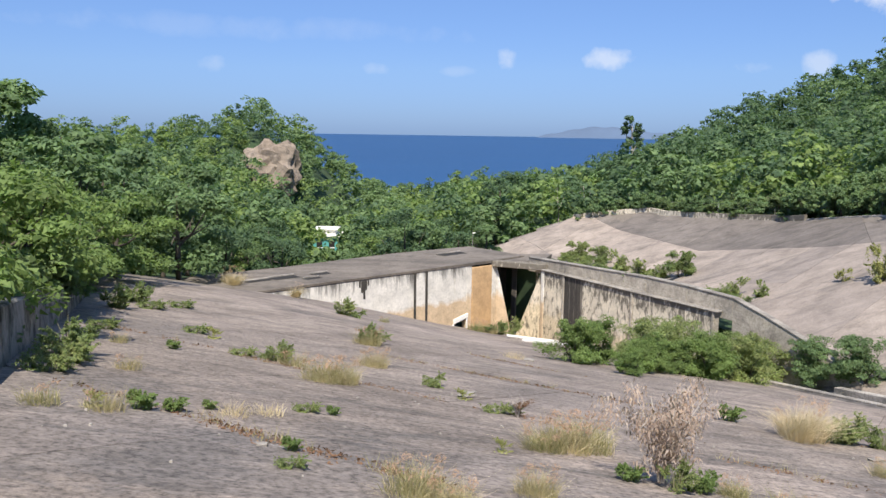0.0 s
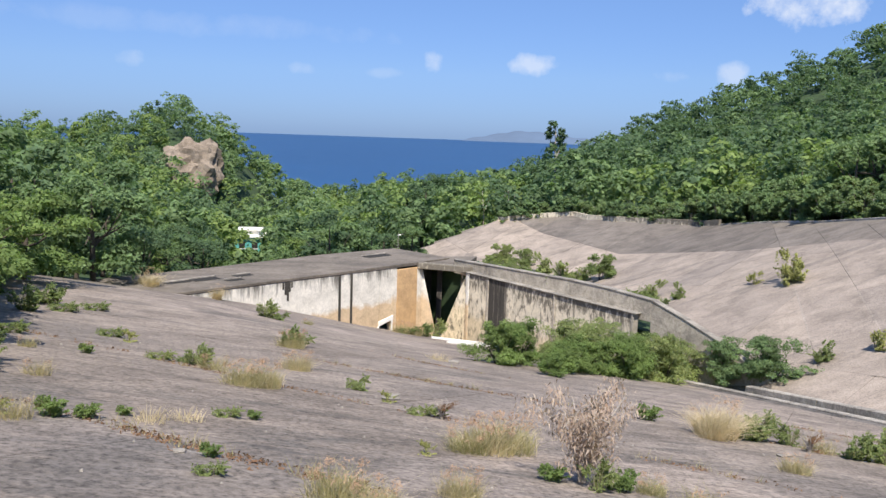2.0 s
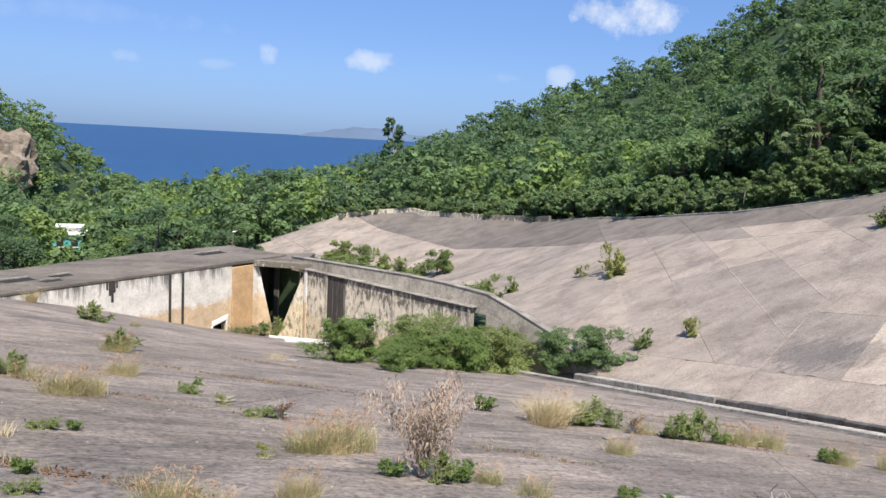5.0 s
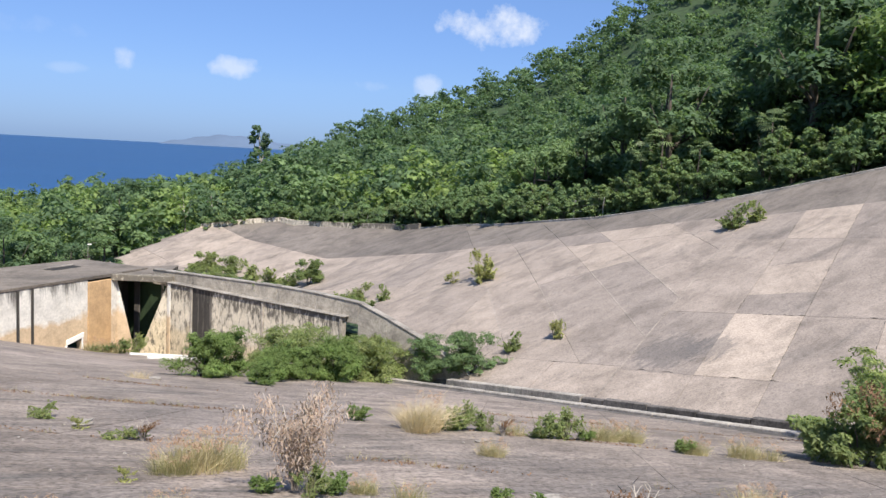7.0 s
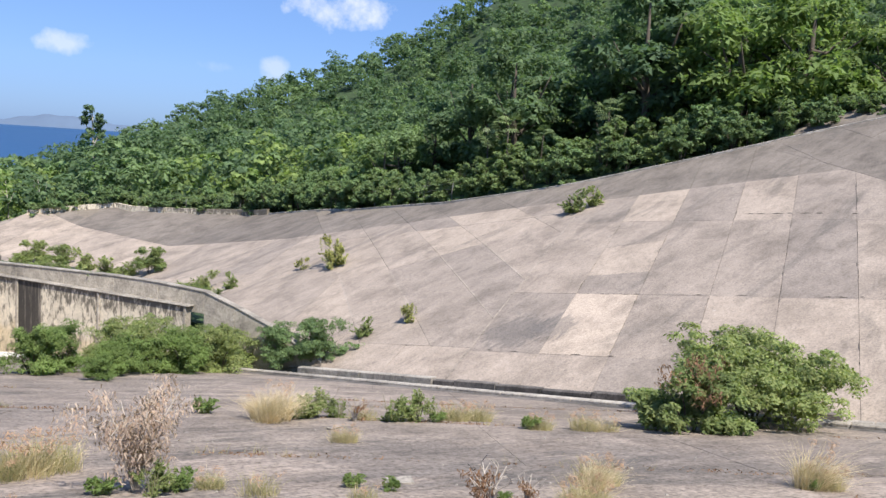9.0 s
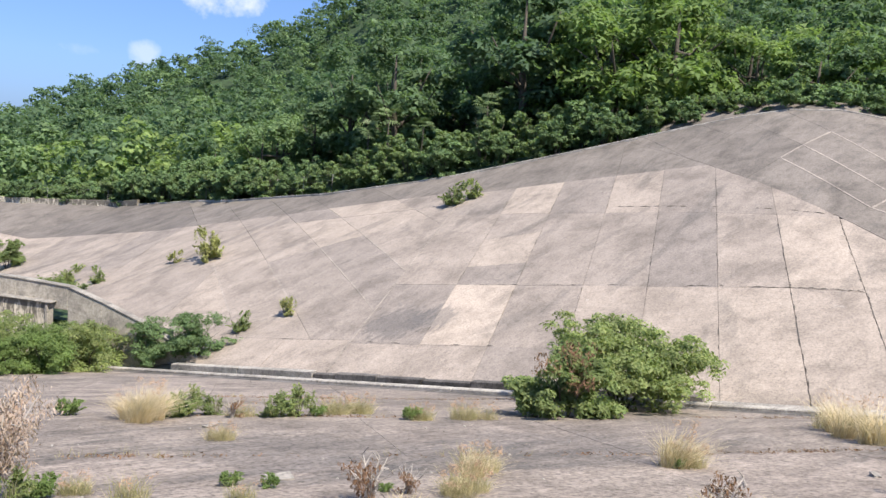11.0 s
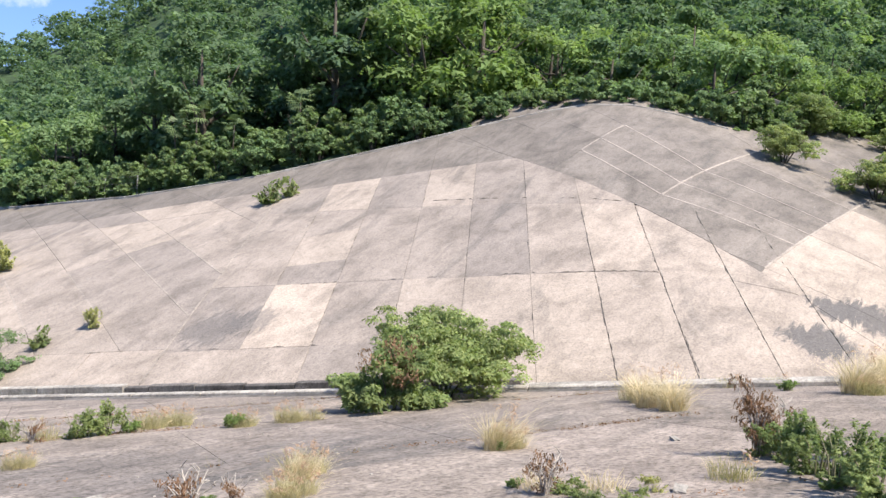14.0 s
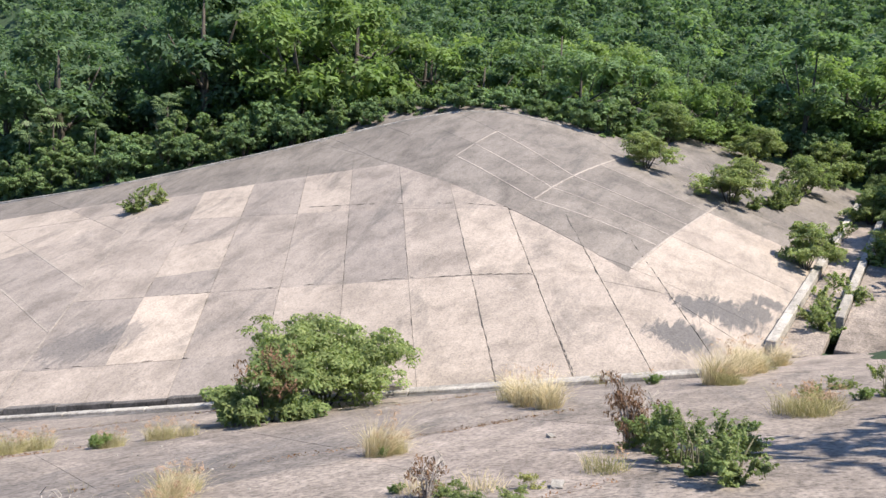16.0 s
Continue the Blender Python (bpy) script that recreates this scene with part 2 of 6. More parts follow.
def plaster(name, low, high, lowz, highz, drips=0.7, black=(0.03, 0.028, 0.026), fine_runs=(1.6, 0.10), cut=(0.52, 0.66), top=0.0):
    """Old wall plaster: one tone below, another above, black runs down from the coping."""
    m = bpy.data.materials.new(name)
    nt, ns, ls, b = nodes_of(m)
    plain = mapped(ns, ls)
    drip = mapped(ns, ls, 0, (fine_runs[0], fine_runs[0], fine_runs[1]))
    sep = ns.new("ShaderNodeSeparateXYZ")
    ls.new(ns.new("ShaderNodeNewGeometry").outputs["Position"], sep.inputs[0])
    z = ns.new("ShaderNodeMapRange")
    z.inputs["From Min"].default_value, z.inputs["From Max"].default_value = lowz, highz
    ls.new(sep.outputs["Z"], z.inputs["Value"])
    add = ns.new("ShaderNodeMath")
    add.operation = "ADD"
    ls.new(z.outputs[0], add.inputs[0])
    sub = ns.new("ShaderNodeMath")
    sub.operation = "MULTIPLY_ADD"
    sub.inputs[1].default_value, sub.inputs[2].default_value = 1.0, -0.5
    ls.new(tex(ns, ls, plain, 0.7, 6), sub.inputs[0])
    ls.new(sub.outputs[0], add.inputs[1])
    two = ramp(ns, [(0.40, low), (0.56, high)])
    ls.new(add.outputs[0], two.inputs["Fac"])
    mott = ramp(ns, [(0.3, grey(0.72)), (0.55, grey(1.0)), (0.75, grey(1.1))])
    ls.new(tex(ns, ls, plain, 1.4, 8, 0.7), mott.inputs["Fac"])
    col = blend(ns, ls, "MULTIPLY", 1.0, two.outputs["Color"], mott.outputs["Color"])
    runs = ramp(ns, [(cut[0], grey(0.0)), (cut[1], grey(1.0))])
    edge = ns.new("ShaderNodeMapRange")
    edge.inputs["From Min"].default_value, edge.inputs["From Max"].default_value = -8.5, -7.4
    edge.inputs["To Min"].default_value, edge.inputs["To Max"].default_value = 0.0, top
    ls.new(sep.outputs["Z"], edge.inputs["Value"])
    more = ns.new("ShaderNodeMath")
    more.operation = "ADD"
    ls.new(tex(ns, ls, drip, 1.5, 9, 0.76, 0.2), more.inputs[0])
    ls.new(edge.outputs[0], more.inputs[1])
    ls.new(more.outputs[0], runs.inputs["Fac"])
    k = ns.new("ShaderNodeMath")
    k.operation = "MULTIPLY"
    k.inputs[1].default_value = drips
    ls.new(runs.outputs["Color"], k.inputs[0])
    col = blend(ns, ls, "MIX", k.outputs[0], col, black)
    fine = ramp(ns, [(0.3, grey(0.82)), (0.6, grey(1.05))])
    ls.new(tex(ns, ls, plain, 9, 6, 0.7), fine.inputs["Fac"])
    col = blend(ns, ls, "MULTIPLY", 1.0, col, fine.outputs["Color"])
    ls.new(col, b.inputs["Base Color"])
    b.inputs["Roughness"].default_value = 0.92
    b.inputs["Specular IOR Level"].default_value = 0.2
    bump = ns.new("ShaderNodeBump")
    bump.inputs["Strength"].default_value, bump.inputs["Distance"].default_value = 0.4, 0.03
    ls.new(tex(ns, ls, plain, 6.0, 7, 0.7), bump.inputs["Height"])
    ls.new(bump.outputs["Normal"], b.inputs["Normal"])
    return m


def foliage(name, tones, through_light=0.3, rough=0.7):
    """Leaves: tone by leaf and by plant, some light passing through."""
    m = bpy.data.materials.new(name)
    nt, ns, ls, b = nodes_of(m)
    geo = ns.new("ShaderNodeNewGeometry")
    info = ns.new("ShaderNodeObjectInfo")
    leaf = ramp(ns, [(i / (len(tones) - 1), c) for i, c in enumerate(tones)])
    mixr = ns.new("ShaderNodeMath")
    mixr.operation = "MULTIPLY_ADD"
    mixr.inputs[1].default_value = 0.6
    ls.new(geo.outputs["Random Per Island"], mixr.inputs[0])
    half = ns.new("ShaderNodeMath")
    half.operation = "MULTIPLY"
    half.inputs[1].default_value = 0.4
    ls.new(info.outputs["Random"], half.inputs[0])
    ls.new(half.outputs[0], mixr.inputs[2])
    ls.new(mixr.outputs[0], leaf.inputs["Fac"])
    c = ns.new("ShaderNodeTexCoord")
    cl = ramp(ns, [(0.35, grey(0.7)), (0.65, grey(1.25))])
    ls.new(tex(ns, ls, c.outputs["Object"], 0.9, 3), cl.inputs["Fac"])
    col = blend(ns, ls, "MULTIPLY", 1.0, leaf.outputs["Color"], cl.outputs["Color"])
    ls.new(col, b.inputs["Base Color"])
    b.inputs["Roughness"].default_value = rough
    b.inputs["Specular IOR Level"].default_value = 0.18
    tr = ns.new("ShaderNodeBsdfTranslucent")
    ls.new(blend(ns, ls, "MULTIPLY", 1.0, col, (1.15, 1.25, 0.75)), tr.inputs["Color"])
    mx = ns.new("ShaderNodeMixShader")
    mx.inputs["Fac"].default_value = through_light
    ls.new(b.outputs[0], mx.inputs[1])
    ls.new(tr.outputs[0], mx.inputs[2])
    ls.new(mx.outputs[0], ns["Material Output"].inputs["Surface"])
    return m


def plainish(name, col, rough=0.8, spread=0.25, scale=6.0):
    m = bpy.data.materials.new(name)
    nt, ns, ls, b = nodes_of(m)
    p = mapped(ns, ls)
    r = ramp(ns, [(0.3, tuple(c * (1 - spread) for c in col)), (0.7, tuple(min(1, c * (1 + spread)) for c in col))])
    ls.new(tex(ns, ls, p, scale, 6, 0.65), r.inputs["Fac"])
    ls.new(r.outputs["Color"], b.inputs["Base Color"])
    b.inputs["Roughness"].default_value = rough
    return m


ARC_TURN = 38.0
CV_TURN = -math.degrees(math.atan2(CV[1], CV[0]))
GR_TURN = -math.degrees(math.atan2(0.852, 0.524))
# broad dark algae patches: place, reach, density
NEAR_STAINS = ((-3.0, 6.6, -2.6, 1.6, .5), (-1.4, 6.3, -2.75, 1.4, .45), (-4.4, 8.6, -2.8, 1.5, .45), (.4, 7.0, -3.1, 1.2, .4), (-7.0, 17.0, -4.3, 2.2, .4), (2.6, 6.3, -3.2, 1.2, .45), (6.6, 8.4, -4.2, 2.0, .4), (9.5, 7.0, -4.3, 1.8, .35), (3.0, 15.0, -5.1, 2.4, .3))
M_NEAR = concrete("grey_concrete", [(0.241, 0.199, 0.168), (0.308, 0.255, 0.215), (0.274, 0.228, 0.194), (0.336, 0.277, 0.236)], GR_TURN + 90, 0.8, 0.5, True, 0.9, 0.44,
                  spots=NEAR_STAINS, mottle=1.0, drawn=(0.34, 1.2))
M_FAR = concrete("pale_concrete", [(0.165, 0.144, 0.129), (0.252, 0.214, 0.187), (0.322, 0.268, 0.226), (0.375, 0.310, 0.256), (0.44, 0.362, 0.296)], ARC_TURN, 0.50, 0.17, "cast", 0.9, 0.22, mottle=0.6,
                 spots=((25.3, 2.95, -4.55, .95, .95), (27.9, 2.9, -3.95, .8, .95), (28.2, 1.9, -4.15, 1.1, .95), (29.5, 1.1, -4.15, .8, .9), (30.8, .75, -3.95, .6, .9), (20.4, 22.4, -6.7, 1.3, .6), (21.0, 21.2, -6.35, .9, .5)))
M_MORTAR = concrete("pale_mortar", [(0.32, 0.275, 0.235), (0.375, 0.317, 0.27)], CV_TURN, 0.3, 0.3, False)
M_DARK = concrete("weathered_concrete", [(0.162, 0.140, 0.123), (0.215, 0.185, 0.160), (0.188, 0.162, 0.141)], ARC_TURN, 0.5, 0.32, True, 0.9, 0.22, mottle=0.6)
M_KERB = concrete("kerb_concrete", [(0.45, 0.41, 0.36), (0.37, 0.335, 0.295)], CV_TURN + 90, 0.45, 0.6, False)
M_CAP = concrete("weathered_cap", [(0.36, 0.33, 0.29), (0.27, 0.245, 0.215)], CV_TURN + 90, 0.6, 0.6, False)
M_PARAPET = concrete("parapet_concrete", [(0.52, 0.465, 0.385), (0.42, 0.37, 0.305)], CV_TURN, 0.55, 0.5, False)
M_STREAKED = concrete("dark_streaked_concrete", [(0.13, 0.118, 0.11), (0.19, 0.17, 0.155)], CV_TURN, 0.6, 0.9)
M_ROOF = concrete("roof_concrete", [(0.15, 0.128, 0.108), (0.215, 0.185, 0.155)], 30, 0.6, 0.4, False)
M_BED = plainish("joint_dirt", (0.165, 0.14, 0.115), 1.0, 0.4)
M_EARTH = plainish("earth", (0.030, 0.056, 0.020), 1.0, 0.45, 0.8)
M_FACE = plaster("white_plaster", (0.62, 0.47, 0.31), (0.74, 0.70, 0.63), -10.2, -8.4, 0.85, (0.06, 0.054, 0.048), (1.9, 0.22), (0.62, 0.78), 0.22)
M_TAN = plaster("tan_plaster", (0.55, 0.36, 0.19), (0.56, 0.37, 0.20), -11, -8, 0.12)
M_WING = plaster("stained_plaster", (0.66, 0.55, 0.38), (0.70, 0.62, 0.49), -11, -8.6, 0.85, (0.075, 0.066, 0.056), (3.4, 1.3), (0.50, 0.60), 0.15)
# black water streaks on the walls; in the recess the same black paints shade
M_BLACK = plaster("black_stain_shade_plaster", (0.30, 0.27, 0.22), (0.34, 0.30, 0.25), -11, -8.6, 0.95, (0.045, 0.041, 0.037), (4.0, 0.14), (0.28, 0.47))
M_WHITE = plainish("white_paint", (0.78, 0.76, 0.71), 0.7, 0.12)
# near-black colour in place of the unlit insides of roof holes and windows
M_VOID = plainish("unlit_inside", (0.02, 0.018, 0.016), 1.0)
M_BARK = plainish("bark", (0.075, 0.062, 0.048), 0.95, 0.4, 9)
M_TWIG = plainish("green_brown_twigs", (0.17, 0.16, 0.09), 0.9, 0.3, 12)
M_DEADWOOD = plainish("grey_dead_wood", (0.36, 0.32, 0.28), 0.9, 0.3, 12)
M_ROCK = concrete("cliff_rock", [(0.20, 0.15, 0.11), (0.36, 0.30, 0.24)], 0, 0.5, 0.3, False, 0.95, 0.35)
M_TREE = foliage("tree_leaves", [(0.100, 0.156, 0.075), (0.153, 0.227, 0.102), (0.211, 0.292, 0.132)], 0.42)
# slightly bluish dark green; on the farthest woods it stands in for haze
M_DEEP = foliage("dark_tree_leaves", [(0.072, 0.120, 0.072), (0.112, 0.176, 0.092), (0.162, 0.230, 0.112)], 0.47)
M_LIGHTLEAF = foliage("bright_leaves", [(0.135, 0.200, 0.066), (0.188, 0.264, 0.088), (0.250, 0.322, 0.116)], 0.45)
M_SHRUB = foliage("shrub_leaves", [(0.135, 0.190, 0.076), (0.240, 0.292, 0.118), (0.370, 0.390, 0.170)], 0.48)
M_HEDGE = foliage("hedge_leaves", [(0.125, 0.188, 0.082), (0.188, 0.258, 0.112), (0.265, 0.335, 0.148)], 0.48)
M_YELLOW = foliage("yellow_green_leaves", [(0.30, 0.32, 0.11), (0.43, 0.42, 0.18)], 0.42)
M_DRYLEAF = foliage("dry_leaves", [(0.30, 0.20, 0.15), (0.45, 0.345, 0.28), (0.56, 0.47, 0.40)], 0.25, 0.8)
M_BROWNLEAF = foliage("brown_leaves", [(0.16, 0.09, 0.055), (0.30, 0.18, 0.11)], 0.2, 0.8)
M_STRAW = foliage("straw", [(0.52, 0.41, 0.26), (0.66, 0.55, 0.39), (0.46, 0.38, 0.22)], 0.3, 0.8)
M_GRASS = foliage("green_grass", [(0.24, 0.25, 0.11), (0.38, 0.34, 0.18), (0.48, 0.38, 0.25)], 0.3, 0.8)
M_PINK = foliage("pink_seed_heads", [(0.42, 0.26, 0.18), (0.52, 0.36, 0.25)], 0.3, 0.8)
M_PALM = foliage("palm_leaves", [(0.11, 0.16, 0.06), (0.20, 0.26, 0.12)], 0.2, 0.45)

M_SEA = bpy.data.materials.new("sea_water")
nt, ns, ls, b = nodes_of(M_SEA)
pos = mapped(ns, ls, 20, (0.004, 0.012, 1))
rr = ramp(ns, [(0.3, (0.006, 0.040, 0.115)), (0.7, (0.010, 0.058, 0.155))])
ls.new(tex(ns, ls, pos, 1.0, 5), rr.inputs["Fac"])
ls.new(rr.outputs["Color"], b.inputs["Base Color"])
b.inputs["Roughness"].default_value, b.inputs["Specular IOR Level"].default_value = 0.42, 0.5
bump = ns.new("ShaderNodeBump")
bump.inputs["Strength"].default_value, bump.inputs["Distance"].default_value = 0.6, 1.0
ls.new(tex(ns, ls, mapped(ns, ls, 0, (0.12, 0.3, 1)), 1.0, 4), bump.inputs["Height"])
ls.new(bump.outputs["Normal"], b.inputs["Normal"])
# the blue tone stands in for haze over far land
M_ISLE = plainish("hazed_land", (0.088, 0.128, 0.195), 1.0, 0.08, 0.004)


# ---- mesh helpers ----
def mesh_ob(name, vs, fs, m, parent=None, label="", smooth=False):
    me = bpy.data.meshes.new(name)
    me.from_pydata([tuple(map(float, v)) for v in vs] if not isinstance(vs, np.ndarray) else vs.tolist(), [], fs if isinstance(fs, list) else fs.tolist())
    if smooth:
        me.polygons.foreach_set("use_smooth", [True] * len(me.polygons))
    me.materials.append(m)
    ob = new(name, me)
    ob.parent = parent
    return tagged(ob, label)


def part(name, bm, material, parent, label=""):
    me = bpy.data.meshes.new(name)
    bmesh.ops.recalc_face_normals(bm, faces=bm.faces)
    bm.to_mesh(me)
    bm.free()
    me.materials.append(material)
    ob = new(name, me)
    ob.parent = parent
    return tagged(ob, label)


def empty(name, at=(0, 0, 0)):
    ob = new(name)
    ob.location = at
    ob.empty_display_size = 0.2
    return ob


def prism(pts, z0, z1, bevel=0.03):
    """A slab over a polygon; z0 and z1 are levels or one level a corner."""
    bm = bmesh.new()
    n = len(pts)
    z0 = [z0] * n if isinstance(z0, (int, float)) else z0
    z1 = [z1] * n if isinstance(z1, (int, float)) else z1
    lo = [bm.verts.new((p[0], p[1], z)) for p, z in zip(pts, z0)]
    hi = [bm.verts.new((p[0], p[1], z)) for p, z in zip(pts, z1)]
    bm.faces.new(hi)
    bm.faces.new(lo[::-1])
    for i in range(n):
        j = (i + 1) % n
        bm.faces.new((lo[i], lo[j], hi[j], hi[i]))
    if bevel:
        bmesh.ops.bevel(bm, geom=list(bm.edges), offset=bevel, segments=1, affect="EDGES")
    return bm


def strip(p, q, width, z0, z1, bevel=0.03):
    """A wall from p to q: its left face on that line, width to its right."""
    p, q = np.array(p, float), np.array(q, float)
    d = (q - p) / np.linalg.norm(q - p)
    n = np.array((d[1], -d[0])) * width
    za = z0 if isinstance(z0, (tuple, list)) else (z0, z0)
    zb = z1 if isinstance(z1, (tuple, list)) else (z1, z1)
    return prism([p, q, q + n, p + n], [za[0], za[1], za[1], za[0]], [zb[0], zb[1], zb[1], zb[0]], bevel)


def sheet(name, xs, ys, fn, m, keep=None):
    X, Y = np.meshgrid(xs, ys)
    vs = np.stack([X.ravel(), Y.ravel(), fn(X, Y).ravel()], 1)
    n = len(xs)
    j, i = np.meshgrid(np.arange(len(ys) - 1), np.arange(n - 1), indexing="ij")
    k = (j * n + i).ravel()
    fs = np.stack([k, k + 1, k + 1 + n, k + n], 1)
    if keep is not None:
        c = vs[fs].mean(1)
        fs = fs[keep(c[:, 0], c[:, 1])]
    return mesh_ob(name, vs, fs, m, None, "", True)


# ---- large structure ----
g = sorted(set([-4800, -2500, -1200, -700, -500, -400] + list(range(-320, -60, 8)) + [k * 1.5 for k in range(-40, 80)] + list(range(120, 321, 8)) + [400, 500, 700, 1200, 2500, 4800]))
tagged(sheet("ground", g, g, ground_z, M_EARTH), "dark green overgrown hillside earth round the catchment", "ground", "", "structure")
far_pt = [-4900, -3000, -1500, -600, 0, 600, 1500, 3000, 4900]
tagged(sheet("water", far_pt, far_pt, lambda x, y: x * 0 + SEA, M_SEA), "deep blue open sea under a clear sky", "sea", "", "structure")


def clip(poly, nx, ny, c):
    """The part of a convex polygon with nx * x + ny * y <= c."""
    out = []
    for i in range(len(poly)):
        p, q = poly[i], poly[(i + 1) % len(poly)]
        a, e = nx * p[0] + ny * p[1] - c, nx * q[0] + ny * q[1] - c
        if a <= 0:
            out.append(p)
        if a * e < 0:
            k = a / (a - e)
            out.append((p[0] + (q[0] - p[0]) * k, p[1] + (q[1] - p[1]) * k))
    return out


def area(poly):
    return 0.5 * sum(poly[i][0] * poly[(i + 1) % len(poly)][1] - poly[(i + 1) % len(poly)][0] * poly[i][1] for i in range(len(poly)))


def inset(poly, gap):
    if area(poly) < 0:
        poly = poly[::-1]
    out = poly
    for i in range(len(poly)):
        p, q = poly[i], poly[(i + 1) % len(poly)]
        l = math.hypot(q[0] - p[0], q[1] - p[1])
        if l < 1e-6:
            continue
        nx, ny = (q[1] - p[1]) / l, -(q[0] - p[0]) / l
        out = clip(out, nx, ny, nx * p[0] + ny * p[1] - gap)
        if len(out) < 3:
            return []
    return out


def slab(name, poly, zfn, m, parent, gap=0.02, cell=1.6, lift=0.0, thick=0.14):
    """One cast slab of the lining, laid on the slope, with real edges."""
    poly = inset(poly, gap)
    if len(poly) < 3 or abs(area(poly)) < 0.15:
        return None
    vs, key, fs = [], {}, []

    def vid(p):
        k = (round(p[0], 3), round(p[1], 3))
        if k not in key:
            key[k] = len(vs)
            vs.append((p[0], p[1], 0))
        return key[k]
    xs, ys = [p[0] for p in poly], [p[1] for p in poly]
    for i in range(int(min(xs) // cell), int(max(xs) // cell) + 1):
        col = clip(clip(poly, 1, 0, (i + 1) * cell), -1, 0, -i * cell)
        if len(col) < 3:
            continue
        for j in range(int(min(ys) // cell), int(max(ys) // cell) + 1):
            c = clip(clip(col, 0, 1, (j + 1) * cell), 0, -1, -j * cell)
            ids = []
            for p in c:
                v = vid(p)
                if v not in ids:
                    ids.append(v)
            if len(ids) > 2:
                fs.append(ids)
    if not fs:
        return None
    arr = np.array(vs)
    arr[:, 2] = zfn(arr[:, 0], arr[:, 1]) + lift
    rim = {}
    for f in fs:
        for i in range(len(f)):
            e = (f[i], f[(i + 1) % len(f)])
            if (e[1], e[0]) in rim:
                del rim[(e[1], e[0])]
            else:
                rim[e] = 1
    vs2, n = arr.tolist(), len(arr)
    for p, q in list(rim):
        k = len(vs2)
        vs2 += [arr[p].tolist(), arr[q].tolist(), (arr[q] - (0, 0, thick)).tolist(), (arr[p] - (0, 0, thick)).tolist()]
        fs.append([k + 1, k, k + 3, k + 2])
    me = bpy.data.meshes.new(name)
    me.from_pydata(vs2, [], fs)
    me.polygons.foreach_set("use_smooth", [len(f) and max(f) < n for f in fs])
    me.materials.append(m)
    ob = new(name, me)
    ob.parent = parent
    return ob


def base_far(x, y):
    u, v, a, c = valley(x, y)
    return (v > -0.3) & (v < top_v(u) + 0.2 + 1.2 * np.clip(13.2 - c, 0, 10)) & (c > -0.2) & (a < end_a(c) + .2) & (u < 89)


near_slope = tagged(sheet("near_slope", np.arange(-14, 30, 0.8), np.arange(-9, 48, 0.8), lambda x, y: near_z(x, y) - 0.045, M_BED,
                          lambda x, y: (valley(x, y)[1] < -0.4) & (wall_side(x, y) > -0.6)), "grey weathered concrete slab lining with overgrown joints", "slope", "", "structure")
far_slope = tagged(sheet("far_slope", np.arange(6, 66, 0.8), np.arange(-4, 95, 0.8), lambda x, y: far_z(x, y) - 0.06, M_BED, base_far),
                   "pale concrete slab lining of the opposite slope", "slope", "", "structure")


# ---- plants ----
def tube(pts, radii, sides=6):
    """Vertices and faces of a bent tapering tube."""
    vs, fs = [], []
    pts = [Vector(p) for p in pts]
    for i, p in enumerate(pts):
        d = (pts[min(i + 1, len(pts) - 1)] - pts[max(i - 1, 0)]).normalized()
        a = d.orthogonal().normalized()
        c = d.cross(a)
        for k in range(sides):
            t = 2 * math.pi * k / sides
            vs.append(p + (a * math.cos(t) + c * math.sin(t)) * radii[i])
    for i in range(len(pts) - 1):
        for k in range(sides):
            j = (k + 1) % sides
            fs.append([i * sides + k, i * sides + j, (i + 1) * sides + j, (i + 1) * sides + k])
    fs.append([(len(pts) - 1) * sides + k for k in range(sides)])
    return vs, fs


def tubes_ob(name, list_of, m, parent, label="", sides=6):
    vs, fs = [], []
    for pts, radii in list_of:
        v, f = tube(pts, radii, sides)
        fs += [[i + len(vs) for i in q] for q in f]
        vs += v
    return mesh_ob(name, vs, fs, m, parent, label, True)


def leaves(name, rng, clumps, per, size, m, parent, label="", long=1.7, droop=0.0, squash=0.75, dome=False):
    """Many single leaves round clump centres (x, y, z, radius), facing outwards and up."""
    cl = np.array(clumps, float)
    per *= 2
    n = len(cl) * per
    c = np.repeat(cl, per, 0)
    d = rng.normal(size=(n, 3))
    d /= np.linalg.norm(d, axis=1)[:, None]
    if dome:
        d[:, 2] = np.where(rng.random(n) < .7, np.abs(d[:, 2]), d[:, 2])
    r = c[:, 3:4] * (0.35 + 0.65 * rng.random((n, 1)) ** 0.5)
    p = c[:, :3] + d * r * (1, 1, squash)
    if cl.shape[1] == 7:
        t = rng.uniform(-1, 1, (n, 1))
        p = c[:, :3] + c[:, 4:7] * t * c[:, 3:4] * 1.9 + d * r * 0.55 * (1.15 - 0.6 * t) * (1, 1, squash)
        d = d + c[:, 4:7] * 0.6
    nrm = d + (0, 0, 0.8) + rng.normal(size=(n, 3)) * 0.55
    nrm /= np.linalg.norm(nrm, axis=1)[:, None]
    t = np.cross(nrm, rng.normal(size=(n, 3)))
    t /= np.maximum(np.linalg.norm(t, axis=1)[:, None], 1e-6)
    t[:, 2] -= droop
    w = np.cross(nrm, t)
    s = size * (0.6 + 0.8 * rng.random((n, 1)))
    l, k = t * s * long * 0.5, w * s * 0.5
    vs = np.stack([p - l * 0.8 + k, p - l * 0.8 - k, p + l], 1).reshape(-1, 3)
    fs = np.arange(n * 3).reshape(-1, 3)
    return mesh_ob(name, vs, fs, m, parent, label)


